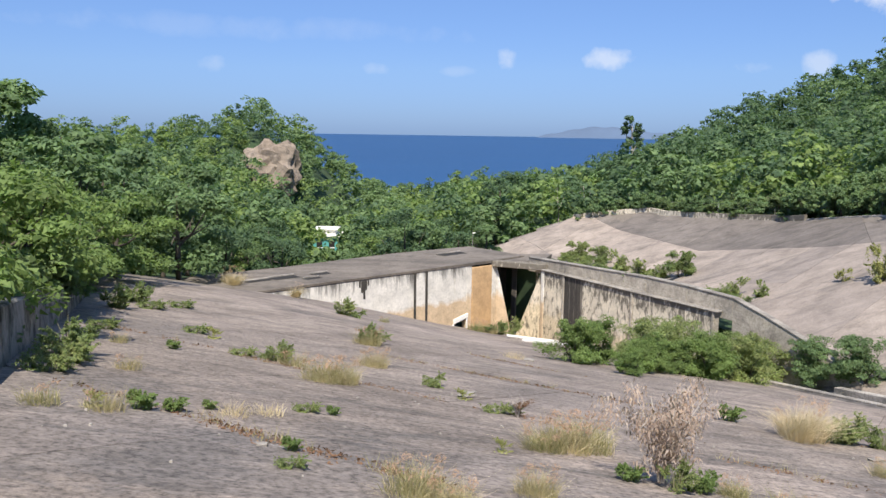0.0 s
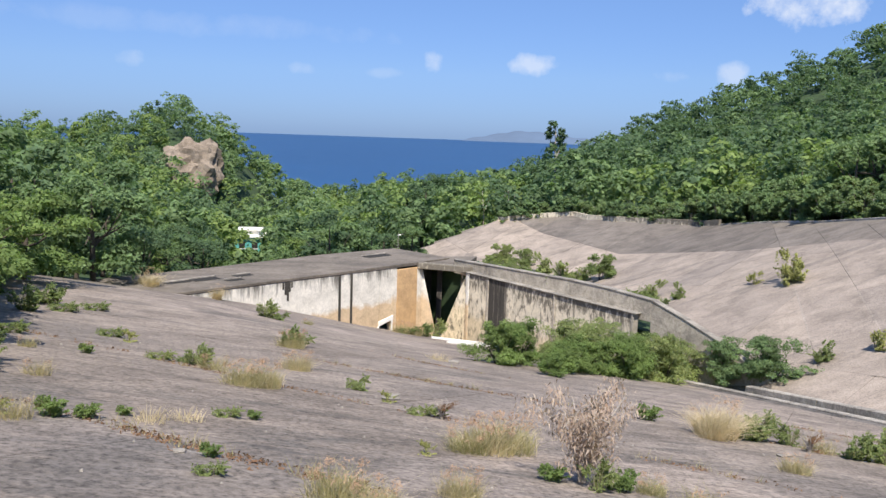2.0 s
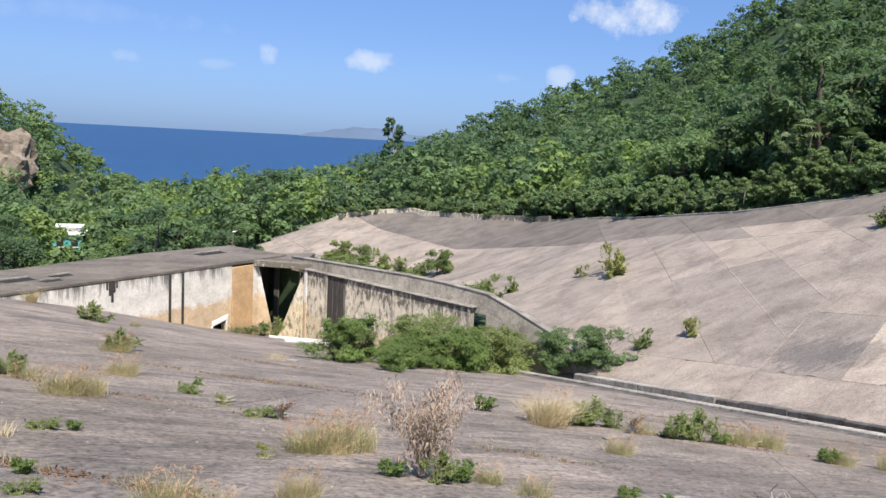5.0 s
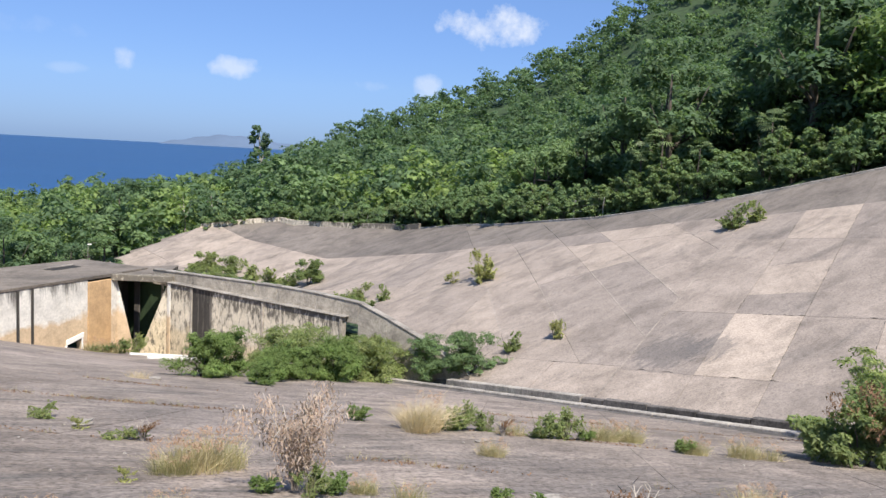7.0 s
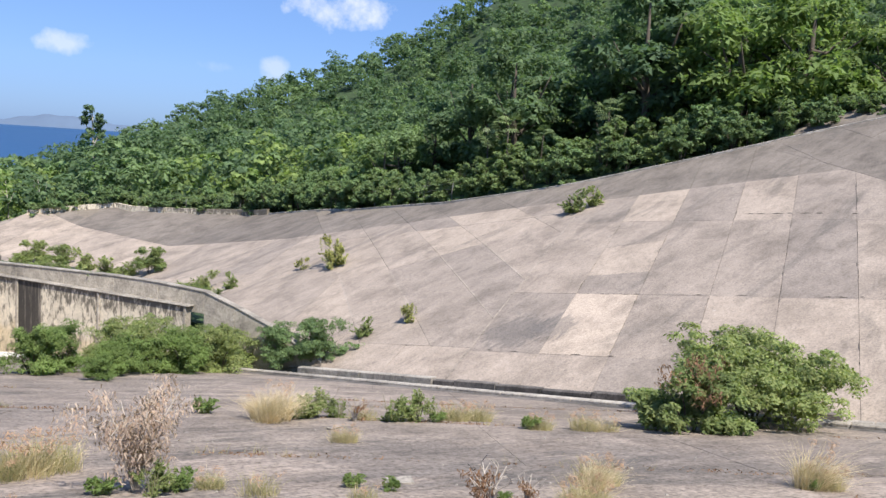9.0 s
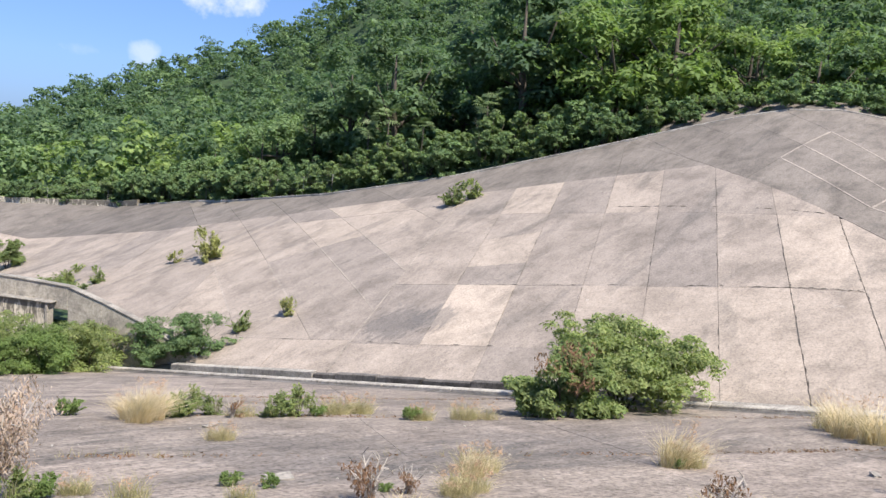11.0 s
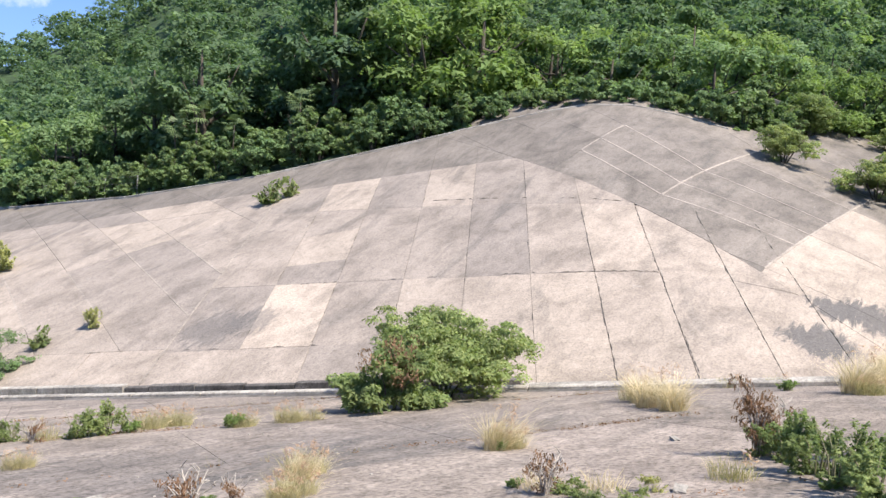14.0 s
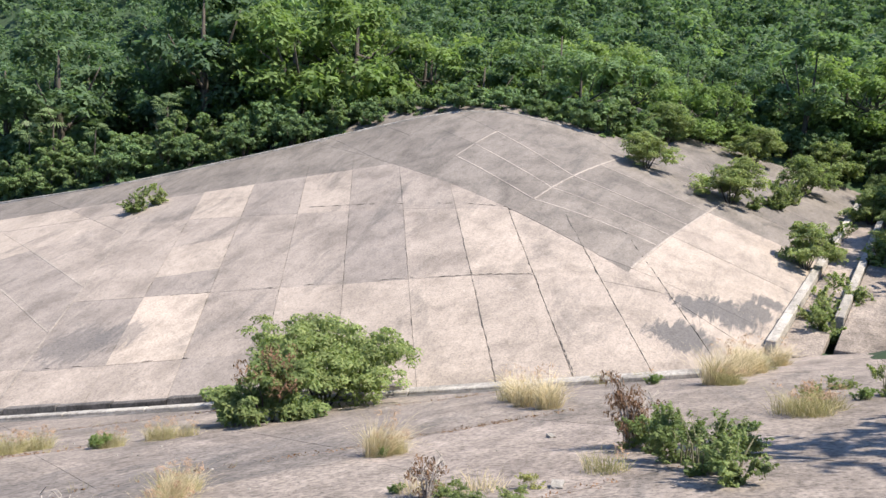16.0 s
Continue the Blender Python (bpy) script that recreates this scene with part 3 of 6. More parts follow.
def crown_clumps(rng, n, rx, rz, z0):
    """Clump centres of a billowing crown: boughs of several flat clumps each, thicker outside and above."""
    out = []
    boughs = []
    for k in range(11):
        a, h = k * 2.4 + rng.uniform(-.4, .4), rng.uniform(-.75, .8)
        e = math.sqrt(max(.1, 1 - h * h)) * rng.uniform(.45, .85)
        boughs.append((math.cos(a) * e * rx, math.sin(a) * e * rx, h * rz, rng.uniform(.22, .38)))
    for i in range(n):
        bx, by, bz, br = boughs[i % len(boughs)]
        d = rng.normal(size=3)
        d /= np.linalg.norm(d)
        d[2] = abs(d[2]) * 1.1 - .35
        k = rng.uniform(.55, 1.0) * br
        out.append((bx + d[0] * rx * k, by + d[1] * rx * k, z0 + bz + d[2] * rx * k, rx * rng.uniform(.17, .28)))
    return out


def make_tree(seed, name, h, rx, rz, n, per, size, m, label, trunk=0.16, squash=0.75, low=0.44):
    rng = np.random.default_rng(seed)
    top = empty(name)
    cz = h * low + 0.3
    sway = rng.uniform(-.4, .4, 2)
    trunk_pts = [(0, 0, -0.5), (sway[0] * .3, sway[1] * .3, h * .3), (sway[0], sway[1], cz), (sway[0] * 1.2, sway[1] * 1.2, cz + rz * .6)]
    limbs = [(trunk_pts, (trunk * 1.25, trunk, trunk * .7, trunk * .25))]
    for k in range(6):
        a = k * 1.05 + rng.uniform(-.4, .4)
        z = h * rng.uniform(.28, .5)
        e = rx * rng.uniform(.55, .9)
        limbs.append((((sway[0] * z / cz * .6, sway[1] * z / cz * .6, z), (math.cos(a) * e * .5, math.sin(a) * e * .5, z + (cz - z) * .6), (math.cos(a) * e, math.sin(a) * e, cz + rng.uniform(-.2, .5) * rz)),
                      (trunk * .55, trunk * .38, trunk * .12)))
    tubes_ob("trunk", limbs, M_BARK, top, "", 5)
    leaves("crown", rng, crown_clumps(rng, n, rx, rz, cz), per, size, m, top, "", 1.7, 0.1, squash * .85, True)
    return tagged(top, label, "tree")


def set_copies(protos, spots, group):
    """Stand the prototypes at their first spots and copies at the others. Spots: x, y, z, scale, turn, kind."""
    used = {}
    for x, y, z, s, r, k in spots:
        m = pose(x, y, z, 0, 0, r)
        p = protos[k]
        if k not in used:
            used[k] = p
            p.scale = (s, s, s * random.uniform(.92, 1.1))
            p.matrix_basis = m @ Matrix.Diagonal((*p.scale, 1))
            ob = p
        else:
            ob = copy_thing(p, m)
            ob.scale = (s, s, s * random.uniform(.92, 1.1))
        tagged(ob, group=group)
    for k, p in protos.items():
        if k not in used:
            for c in list(p.children):
                bpy.data.objects.remove(c)
            bpy.data.objects.remove(p)


def polar(az, d):
    return -math.sin(radians(az)) * d, math.cos(radians(az)) * d


def gz(x, y):
    return float(ground_z(x, y))


rnd = random.Random(7)
NEAR_TREES = {
    "a": make_tree(1, "broadleaf_tree", 7.5, 3.2, 3.3, 120, 20, 0.187, M_TREE, "green broadleaf tree with a rounded crown"),
    "b": make_tree(2, "broadleaf_tree", 8.5, 3.0, 3.9, 124, 20, 0.182, M_DEEP, "tall dark green tree on the wooded hillside"),
    "c": make_tree(3, "broadleaf_tree", 7.0, 3.4, 2.9, 116, 20, 0.176, M_LIGHTLEAF, "bright green tree with a loose crown"),
    "d": make_tree(4, "broadleaf_tree", 8.8, 2.7, 4.0, 116, 20, 0.182, M_TREE, "slender green tree with a tall crown"),
    "e": make_tree(5, "broadleaf_tree", 7.2, 3.3, 3.2, 124, 20, 0.187, M_DEEP, "dense dark green broadleaf tree"),
}
near_spots, far_spots = [], []
d = 40.0
while d < 235:
    gap = 4.3 if d < 80 else 5.2 + (d - 80) * 0.022
    stepaz = math.degrees(gap / d)
    az = 33.0
    while az > -101:
        az -= stepaz
        a, dd = az + rnd.uniform(-.35, .35) * stepaz, d + rnd.uniform(-.4, .4) * gap
        x, y = polar(a, dd)
        u, v, aa, bb = (float(k) for k in valley(x, y))
        ok = outside(x, y) > 0.99
        if v > 0 and bb > -2 and u < 92 and v < float(top_v(u)) + 5.5 and aa < 33:
            ok = False
        if v <= 0 and wall_side(x, y) > -3 and y < 53:
            ok = False
        if -9 < a < 17 and dd < 56 or a < -80 and aa < 27 and bb > -5:
            ok = False
        if 7.0 < a < 9.3 and 110 < dd < 136 or 10.4 < a < 13.8 and 125 < dd < 172:
            ok = False
        z = gz(x, y)
        if not ok or z < SEA + 3:
            continue
        tall = rnd.uniform(.72, 1.12)
        if 6.6 < a < 10.0 and dd < 128:
            tall *= .42
        if dd < 84 and len(near_spots) < 300:
            if -64 < a < -36 and dd < 76:
                if rnd.random() < .28:
                    continue
                tall = rnd.uniform(1.2, 1.75)
            tall *= 1.0 if -64 < a < -36 and dd < 76 else 0.9 if -35 < a < -20 else 0.72 if -9 < a < 17 else 1.0
            k = rnd.choices("abcde", (1, 4, .5, 1, 4) if -54 < a < -34 and dd < 76 else (3, 1.2, 6, 2, 1) if a < -54 else (3, 2.4, 2.0, 2, 1.6))[0]
            near_spots.append((x, y, z - .3, tall, rnd.uniform(0, 360), k))
        else:
            far_spots.append((x, y, z - .3, tall * (1.0 if -13 < a < 8 else 1.0)))
    d += gap * 0.88
for spot in ((-13.5, 22, 0.5, "c"), (-16, 28, 0.56, "c"), (-12.3, 30, 0.66, "c"), (-17, 21, 0.5, "c"), (-11.0, 15.5, 0.4, "c"), (-8.7, 9.5, 0.42, "c"), (-12.5, 38, 0.8, "a"), (-16, 35, 0.95, "a"),
             (-21, 38, 1.1, "d"), (-15, 43, 0.75, "e"), (-22, 46, 1.3, "a"), (-25, 44, 1.3, "d"), (-18, 44, 1.1, "e"), (-19, 30, 0.7, "a"), (-24, 34, 0.75, "d"), (10.4, -8.0, 1.3, "a"), (15.5, -7.5, 0.9, "c"), (-7.3, 12.4, .46, "c"), (-6.3, 9.3, .44, "c"), (-8.6, 12.5, 0.42, "c"), (*polar(-3.9, 105), 1.3, "b"), (*polar(-2.9, 107), .95, "e"), (-10.2, 10, 0.62, "c"), (-9.6, 18.4, .54, "c"), (-9.4, 17.2, 0.52, "c"), (-10.2, 19.5, 0.52, "c"), (-11.0, 22, .55, "c"), (-11.8, 24.8, .55, "c"), (-12.6, 27.5, .6, "c"), (-8.5, 15.4, .50, "c")):
    near_spots.append((spot[0], spot[1], gz(spot[0], spot[1]) - .3, spot[2], spot[0] * 70 % 360, spot[3]))
set_copies(NEAR_TREES, near_spots, "trees round the catchment")


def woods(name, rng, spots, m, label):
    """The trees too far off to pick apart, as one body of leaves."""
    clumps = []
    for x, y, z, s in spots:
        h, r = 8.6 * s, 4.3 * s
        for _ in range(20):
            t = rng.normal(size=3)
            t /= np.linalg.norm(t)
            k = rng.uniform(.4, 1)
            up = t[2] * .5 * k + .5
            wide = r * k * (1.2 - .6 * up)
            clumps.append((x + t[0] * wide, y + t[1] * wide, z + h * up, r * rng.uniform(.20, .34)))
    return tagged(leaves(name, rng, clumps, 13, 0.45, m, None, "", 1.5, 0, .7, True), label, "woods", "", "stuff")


rng = np.random.default_rng(5)
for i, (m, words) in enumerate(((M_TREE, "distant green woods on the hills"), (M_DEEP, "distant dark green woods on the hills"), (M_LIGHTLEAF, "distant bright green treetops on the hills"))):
    # past 100 m on the right most take the bluish tone, as painted haze
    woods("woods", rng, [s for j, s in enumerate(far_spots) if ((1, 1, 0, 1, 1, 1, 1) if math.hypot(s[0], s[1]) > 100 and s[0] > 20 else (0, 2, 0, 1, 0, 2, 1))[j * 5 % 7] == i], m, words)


# ---- shrubs, herbs and grass ----
def make_shrub(seed, name, w, h, n, per, size, m, label, stems=5, long=2.2, lowest=0.15, category="shrub", squash=0.7, spray=(.06, .12), feathery=False):
    """A many-stemmed shrub, leafy almost to the ground."""
    rng = np.random.default_rng(seed)
    top = empty(name)
    limbs = []
    for k in range(stems):
        a = k * 2 * math.pi / stems + rng.uniform(-.5, .5)
        e = w * .5 * rng.uniform(.35, .75)
        limbs.append((((0.06 * math.cos(a), 0.06 * math.sin(a), -.15), (math.cos(a) * e * .45, math.sin(a) * e * .45, h * .4), (math.cos(a) * e, math.sin(a) * e, h * rng.uniform(.6, .85))),
                      (.003 + .014 * h, .002 + .008 * h, .002)))
    tubes_ob("trunk", limbs, M_TWIG if feathery else M_BARK, top, "", 5)
    cl = []
    lobes = []
    for i in range(max(5, n // 7)):
        a, k = rng.uniform(0, 2 * math.pi), rng.random() ** .6
        z = h * (lowest + (0.86 - lowest) * rng.random())
        reach = w * .42 * (0.6 + 0.4 * math.sin(min(1.0, z / h * 1.2) * math.pi * .8)) * (1 - max(0, z / h - .55) * 1.2)
        lobes.append((math.cos(a) * k * reach, math.sin(a) * k * reach, z))
    for i in range(n):
        o = lobes[i % len(lobes)]
        t = rng.normal(size=3) * (w * .075, w * .075, h * .075)
        p = np.array((o[0] + t[0], o[1] + t[1], max(h * lowest * .6, o[2] + t[2])))
        if feathery:
            out = np.array((p[0], p[1], h * rng.uniform(.1, .7))) + rng.normal(size=3) * w * .15
            out /= max(1e-6, np.linalg.norm(out))
            cl.append((*p, w * rng.uniform(*spray) * .8, *out))
        else:
            cl.append((*p, w * rng.uniform(*spray)))
    tagged(leaves("foliage", rng, cl, per, size, m, top, "", long, 0.15, squash, True), kind="stuff")
    return tagged(top, label, category)


def blades(name, rng, n, r, h, m, parent, lean=0.35, width=0.012, wind=(0.0, 0.0), label=""):
    """Single curved grass blades from a clump's foot."""
    vs, fs = [], []
    for i in range(n):
        a, q = rng.uniform(0, 2 * math.pi), r * rng.random() ** .7
        x, y = math.cos(a) * q, math.sin(a) * q
        hh = h * rng.uniform(.45, 1.1)
        o = rng.normal(size=2) * lean * hh + np.array((math.cos(a), math.sin(a))) * lean * hh * .8 + np.array(wind) * hh
        s = rng.uniform(0, math.pi)
        wx, wy = math.cos(s) * width, math.sin(s) * width
        k = len(vs)
        for f, ww in ((0, 1.0), (.5, .8), (1, .1)):
            px, py, pz = x + o[0] * f * f, y + o[1] * f * f, -.04 + hh * (f - .18 * f * f)
            vs += [(px - wx * ww, py - wy * ww, pz), (px + wx * ww, py + wy * ww, pz)]
        fs += [[k, k + 1, k + 3, k + 2], [k + 2, k + 3, k + 5, k + 4]]
    return tagged(mesh_ob(name, vs, fs, m, parent, label), kind="stuff")


def make_tuft(seed, name, r, h, n, m, label, heads=None, wind=(0.1, 0.05)):
    rng = np.random.default_rng(seed)
    top = empty(name)
    blades("grass", rng, n * 2, r, h, m, top, 0.34, 0.003 + .002 * h, wind)
    blades("dry_grass", rng, n // 2, r * 1.15, h * .75, M_STRAW, top, 0.6, 0.004, wind)
    if heads:
        cl = [(math.cos(a) * r * .9 + wind[0] * h, math.sin(a) * r * .9, h * z, .10) for a, z in ((rng.uniform(0, 6.28), rng.uniform(.7, 1.05)) for _ in range(heads))]
        tagged(leaves("seed_fluff", rng, cl, 7, .014, M_PINK, top, "pinkish feathery seed heads", 5.0), kind="stuff")
    return tagged(top, label, "grass tuft")


def put(kinds, rows, group, zfn, size=1.0):
    """Rows: x, y, kind, scale, turn."""
    set_copies(kinds, [(x, y, float(zfn(x, y)), s * size, r, k) for x, y, k, s, r in rows], group)


# hedge along the top of the far slope
HEDGE = {
    "a": make_shrub(21, "hedge_shrub", 3.0, 2.5, 100, 21, .122, M_HEDGE, "feathery green shrub in the overgrown hedge", 6, 1.8, .03, "shrub", .7, (.05, .095)),
    "b": make_shrub(22, "hedge_shrub", 3.2, 2.8, 104, 21, .122, M_TREE, "dark green shrub in the overgrown hedge", 6, 1.8, .03, "shrub", .7, (.05, .095)),
    "c": make_shrub(23, "hedge_shrub", 2.8, 2.2, 96, 21, .122, M_HEDGE, "low light green shrub in the overgrown hedge", 6, 1.8, .03, "shrub", .7, (.05, .095)),
}
hr = random.Random(3)
spots = []
u = -1.0
while u < 90:
    for row in range(2):
        uu, vv = u + hr.uniform(-.5, .5), float(top_v(u)) + 1.5 + row * 2.2 + hr.uniform(-.3, .3)
        x, y = CH0 + CU * uu + CV * vv
        spots.append((x, y, gz(x, y) - .15, hr.uniform(.8, 1.15) * (1.15 if row else .9) * (1.25 if u > 45 else 1.0), hr.uniform(0, 360), hr.choice("abbc" if u > 40 else "aabc")))
    u += 1.75
c = 18.0
while c > -10:
    for row in range(2):
        x, y = DR0 + DRU * (float(end_a(c)) + 1.6 + row * 2.2 + hr.uniform(-.3, .3)) + DRV * (c + hr.uniform(-.5, .5))
        spots.append((x, y, gz(x, y) - .15, hr.uniform(.9, 1.25), hr.uniform(0, 360), hr.choice("abbc")))
    c -= 1.9
for a, c, s in ((33.9, 8.2, .75), (34.2, 6.4, .85), (33.8, 4.6, .7), (34.4, 2.9, .9), (33.9, 1.2, .75), (34.5, -.4, .9), (36.2, 7.4, 1.0), (36.4, 5.4, 1.0), (36.6, 3.6, 1.1), (36.4, 1.8, 1.0), (37.0, 0, 1.1), (38.6, 6.2, 1.2), (38.8, 3.0, 1.2), (33.4, -2.6, .8), (35.2, -2.4, .9)):
    x, y = DR0 + DRU * a + DRV * c
    spots.append((x, y, gz(x, y) - .15, s, a * 77 + c * 31, "acb"[int(a * 10) % 3]))
for y in range(9, 37, 2):
    x = -5.6 - .371 * (y - 10.3) - .9
    spots.append((x, y, gz(x, y) - .2, .62 + .012 * y, y * 77, "aca"[y % 3]))
    if y > 20:
        spots.append((x - 2.4, y + 1, gz(x - 2.4, y + 1) - .2, 1.1, y * 57, "acb"[y % 3]))
set_copies(HEDGE, spots, "overgrown hedge")

# shrubs on the slopes and in the channel
BIG = {"a": make_shrub(31, "large_shrub", 5.0, 2.05, 430, 46, .050, M_SHRUB, "large feathery yellow-green shrub growing out of the channel", 9, 2.0, .16, "shrub", .6, (.035, .065))}
put(BIG, [(16.9, 10.3, "a", 1.0, 40)], "shrubs along the channel", near_z)
browned = make_shrub(32, "browned_shrub", 2.4, 1.35, 130, 60, .05, M_SHRUB, "green shrub with withered brown leaves on top", 6, 2.2, .08)
rng = np.random.default_rng(33)
leaves("withered_leaves", rng, [(rng.uniform(-.9, .5), rng.uniform(-.9, .3), rng.uniform(.8, 1.5), .20) for _ in range(20)], 26, .022, M_BROWNLEAF, browned, "withered brown leaves", 3.0, .6)
put({"a": browned}, [(13.7, 9.7, "a", 1.0, 10)], "shrubs along the channel", near_z)
PIT = {
    "a": make_shrub(34, "channel_shrub", 3.4, 2.0, 130, 60, .046, M_SHRUB, "dense green shrub in the channel mouth", 6, 1.9, .04),
    "b": make_shrub(35, "channel_shrub", 3.0, 1.9, 130, 60, .046, M_LIGHTLEAF, "bright green shrub in the channel mouth", 6, 1.9, .04),
}
put(PIT, [(4.6, 27.0, "b", .78, 0), (5.6, 28.2, "b", .85, 70), (6.9, 26.6, "b", .62, 200), (6.0, 24.5, "b", .42, 100), (8.0, 30.0, "a", 1.0, 0), (9.3, 31.5, "a", 1.1, 120), (10.7, 30.6, "a", 1.0, 60), (9.8, 28.5, "b", .85, 220),
          (11.7, 29.8, "a", .9, 300), (12.6, 31.3, "a", .95, 250), (8.6, 28.3, "b", .7, 33), (7.6, 27.8, "b", .65, 133)], "shrubs in the channel mouth", near_z)
put({"a": make_shrub(36, "kerb_shrub", 3.0, 1.95, 130, 60, .046, M_TREE, "dark green shrub beside the sloping wall", 5, 1.9, .06)}, [(15.6, 29.0, "a", 1.0, 10), (14.6, 30.6, "a", .9, 80)], "shrubs in the channel mouth",
    lambda x, y: far_z(x, y))
SLOPE = {
    "a": make_shrub(41, "slope_shrub", 3.2, 2.3, 110, 42, .07, M_SHRUB, "feathery green shrub rooted in a slab joint", 5, 2.1, .22),
    "d": make_shrub(44, "slope_shrub", 3.4, 2.2, 130, 44, .06, M_SHRUB, "flat-topped bright green shrub rooted in a slab joint", 6, 2.1, .14, "shrub", .6),
    "b": make_shrub(42, "slope_shrub", 2.0, 1.5, 40, 34, .05, M_YELLOW, "thin yellow-green shrub rooted in a slab joint", 7, 2.4, .05, "shrub", .8, (.05, .11), True),
    "c": make_shrub(43, "slope_shrub", 2.0, 1.2, 56, 40, .05, M_SHRUB, "small green shrub rooted in a slab joint", 7, 2.4, .02, "shrub", .7, (.05, .11), True),
}
put(SLOPE, [(43.4, 7.6, "d", 0.92, 0), (52.6, 8.0, "d", 1.1, 90), (57.3, 6.1, "d", 0.5, 40), (55.8, 3.0, "d", 1.15, 130), (43.0, 3.3, "d", 1.12, 200), (52.5, -0.2, "d", 1.05, 30), (43.8, 2.2, "c", 0.7, 60), (47.6, 1.1, "c", 0.8, 100), (36.9, -.4, "a", .85, 70), (31.0, -.9, "c", 1.0, 0), (33.3, -2.0, "c", 1.3, 60),
            (29.6, -1.0, "c", .9, 160), (40.5, -1.2, "c", 1.3, 260), (46, 1.2, "c", 1.2, 20), (48.5, .6, "c", 1.2, 320), (39.5, -3.4, "c", 1.5, 220), (43.0, -4.4, "a", .9, 300), (50, -3.6, "a", 1.1, 30), (55, -4.5, "a", 1.2, 60), (59, -1.5, "a", 1.2, 90), (47, -6, "a", 1.2, 190), (52.5, -6, "a", 1.3, 210), (58, -6, "a", 1.3, 250), (38.5, -6.2, "a", 1.2, 20), (35, -5, "c", 1.5, 20), (31.2, 30.4, "c", 1.0, 0), (32.2, 30.0, "c", .8, 80),
            (23.0, 41.4, "b", 1.1, 0), (22.5, 41.0, "b", .8, 100), (22.0, 43.6, "b", .55, 200), (17.8, 29.1, "c", .62, 40), (19.3, 28.2, "b", .62, 140), (17.3, 62.5, "c", 1.3, 0), (12.9, 76.0, "a", .95, 0), (14.5, 73.6, "a", .8, 60),
            (15.8, 70.5, "c", 1.4, 150), (16.6, 66.5, "c", 1.4, 250), (18.2, 60.8, "a", .85, 10), (17.9, 48.5, "c", 1.0, 0), (18.8, 46.5, "c", .7, 100)], "shrubs on the far slope", lambda x, y: max(float(far_z(x, y)), float(ground_z(x, y))))

HERBS = {
    "a": make_shrub(51, "weed", 1.0, .30, 44, 30, .022, M_SHRUB, "small green weed growing from a slab joint", 6, 2.4, .0, "weed", .6, (.06, .12), True),
    "b": make_shrub(52, "weed", .8, .36, 44, 30, .022, M_LIGHTLEAF, "bright green weed growing from a slab joint", 6, 2.4, .0, "weed", .6, (.06, .12), True),
    "c": make_shrub(53, "weed", 1.0, .8, 60, 32, .026, M_SHRUB, "upright leafy weed among dry grass", 8, 2.6, .0, "weed", .8, (.06, .12), True),
    "d": make_shrub(54, "weed", .8, .26, 26, 22, .020, M_YELLOW, "sparse yellowed weed on the concrete", 6, 2.6, .0, "weed", .6, (.06, .12), True),
}
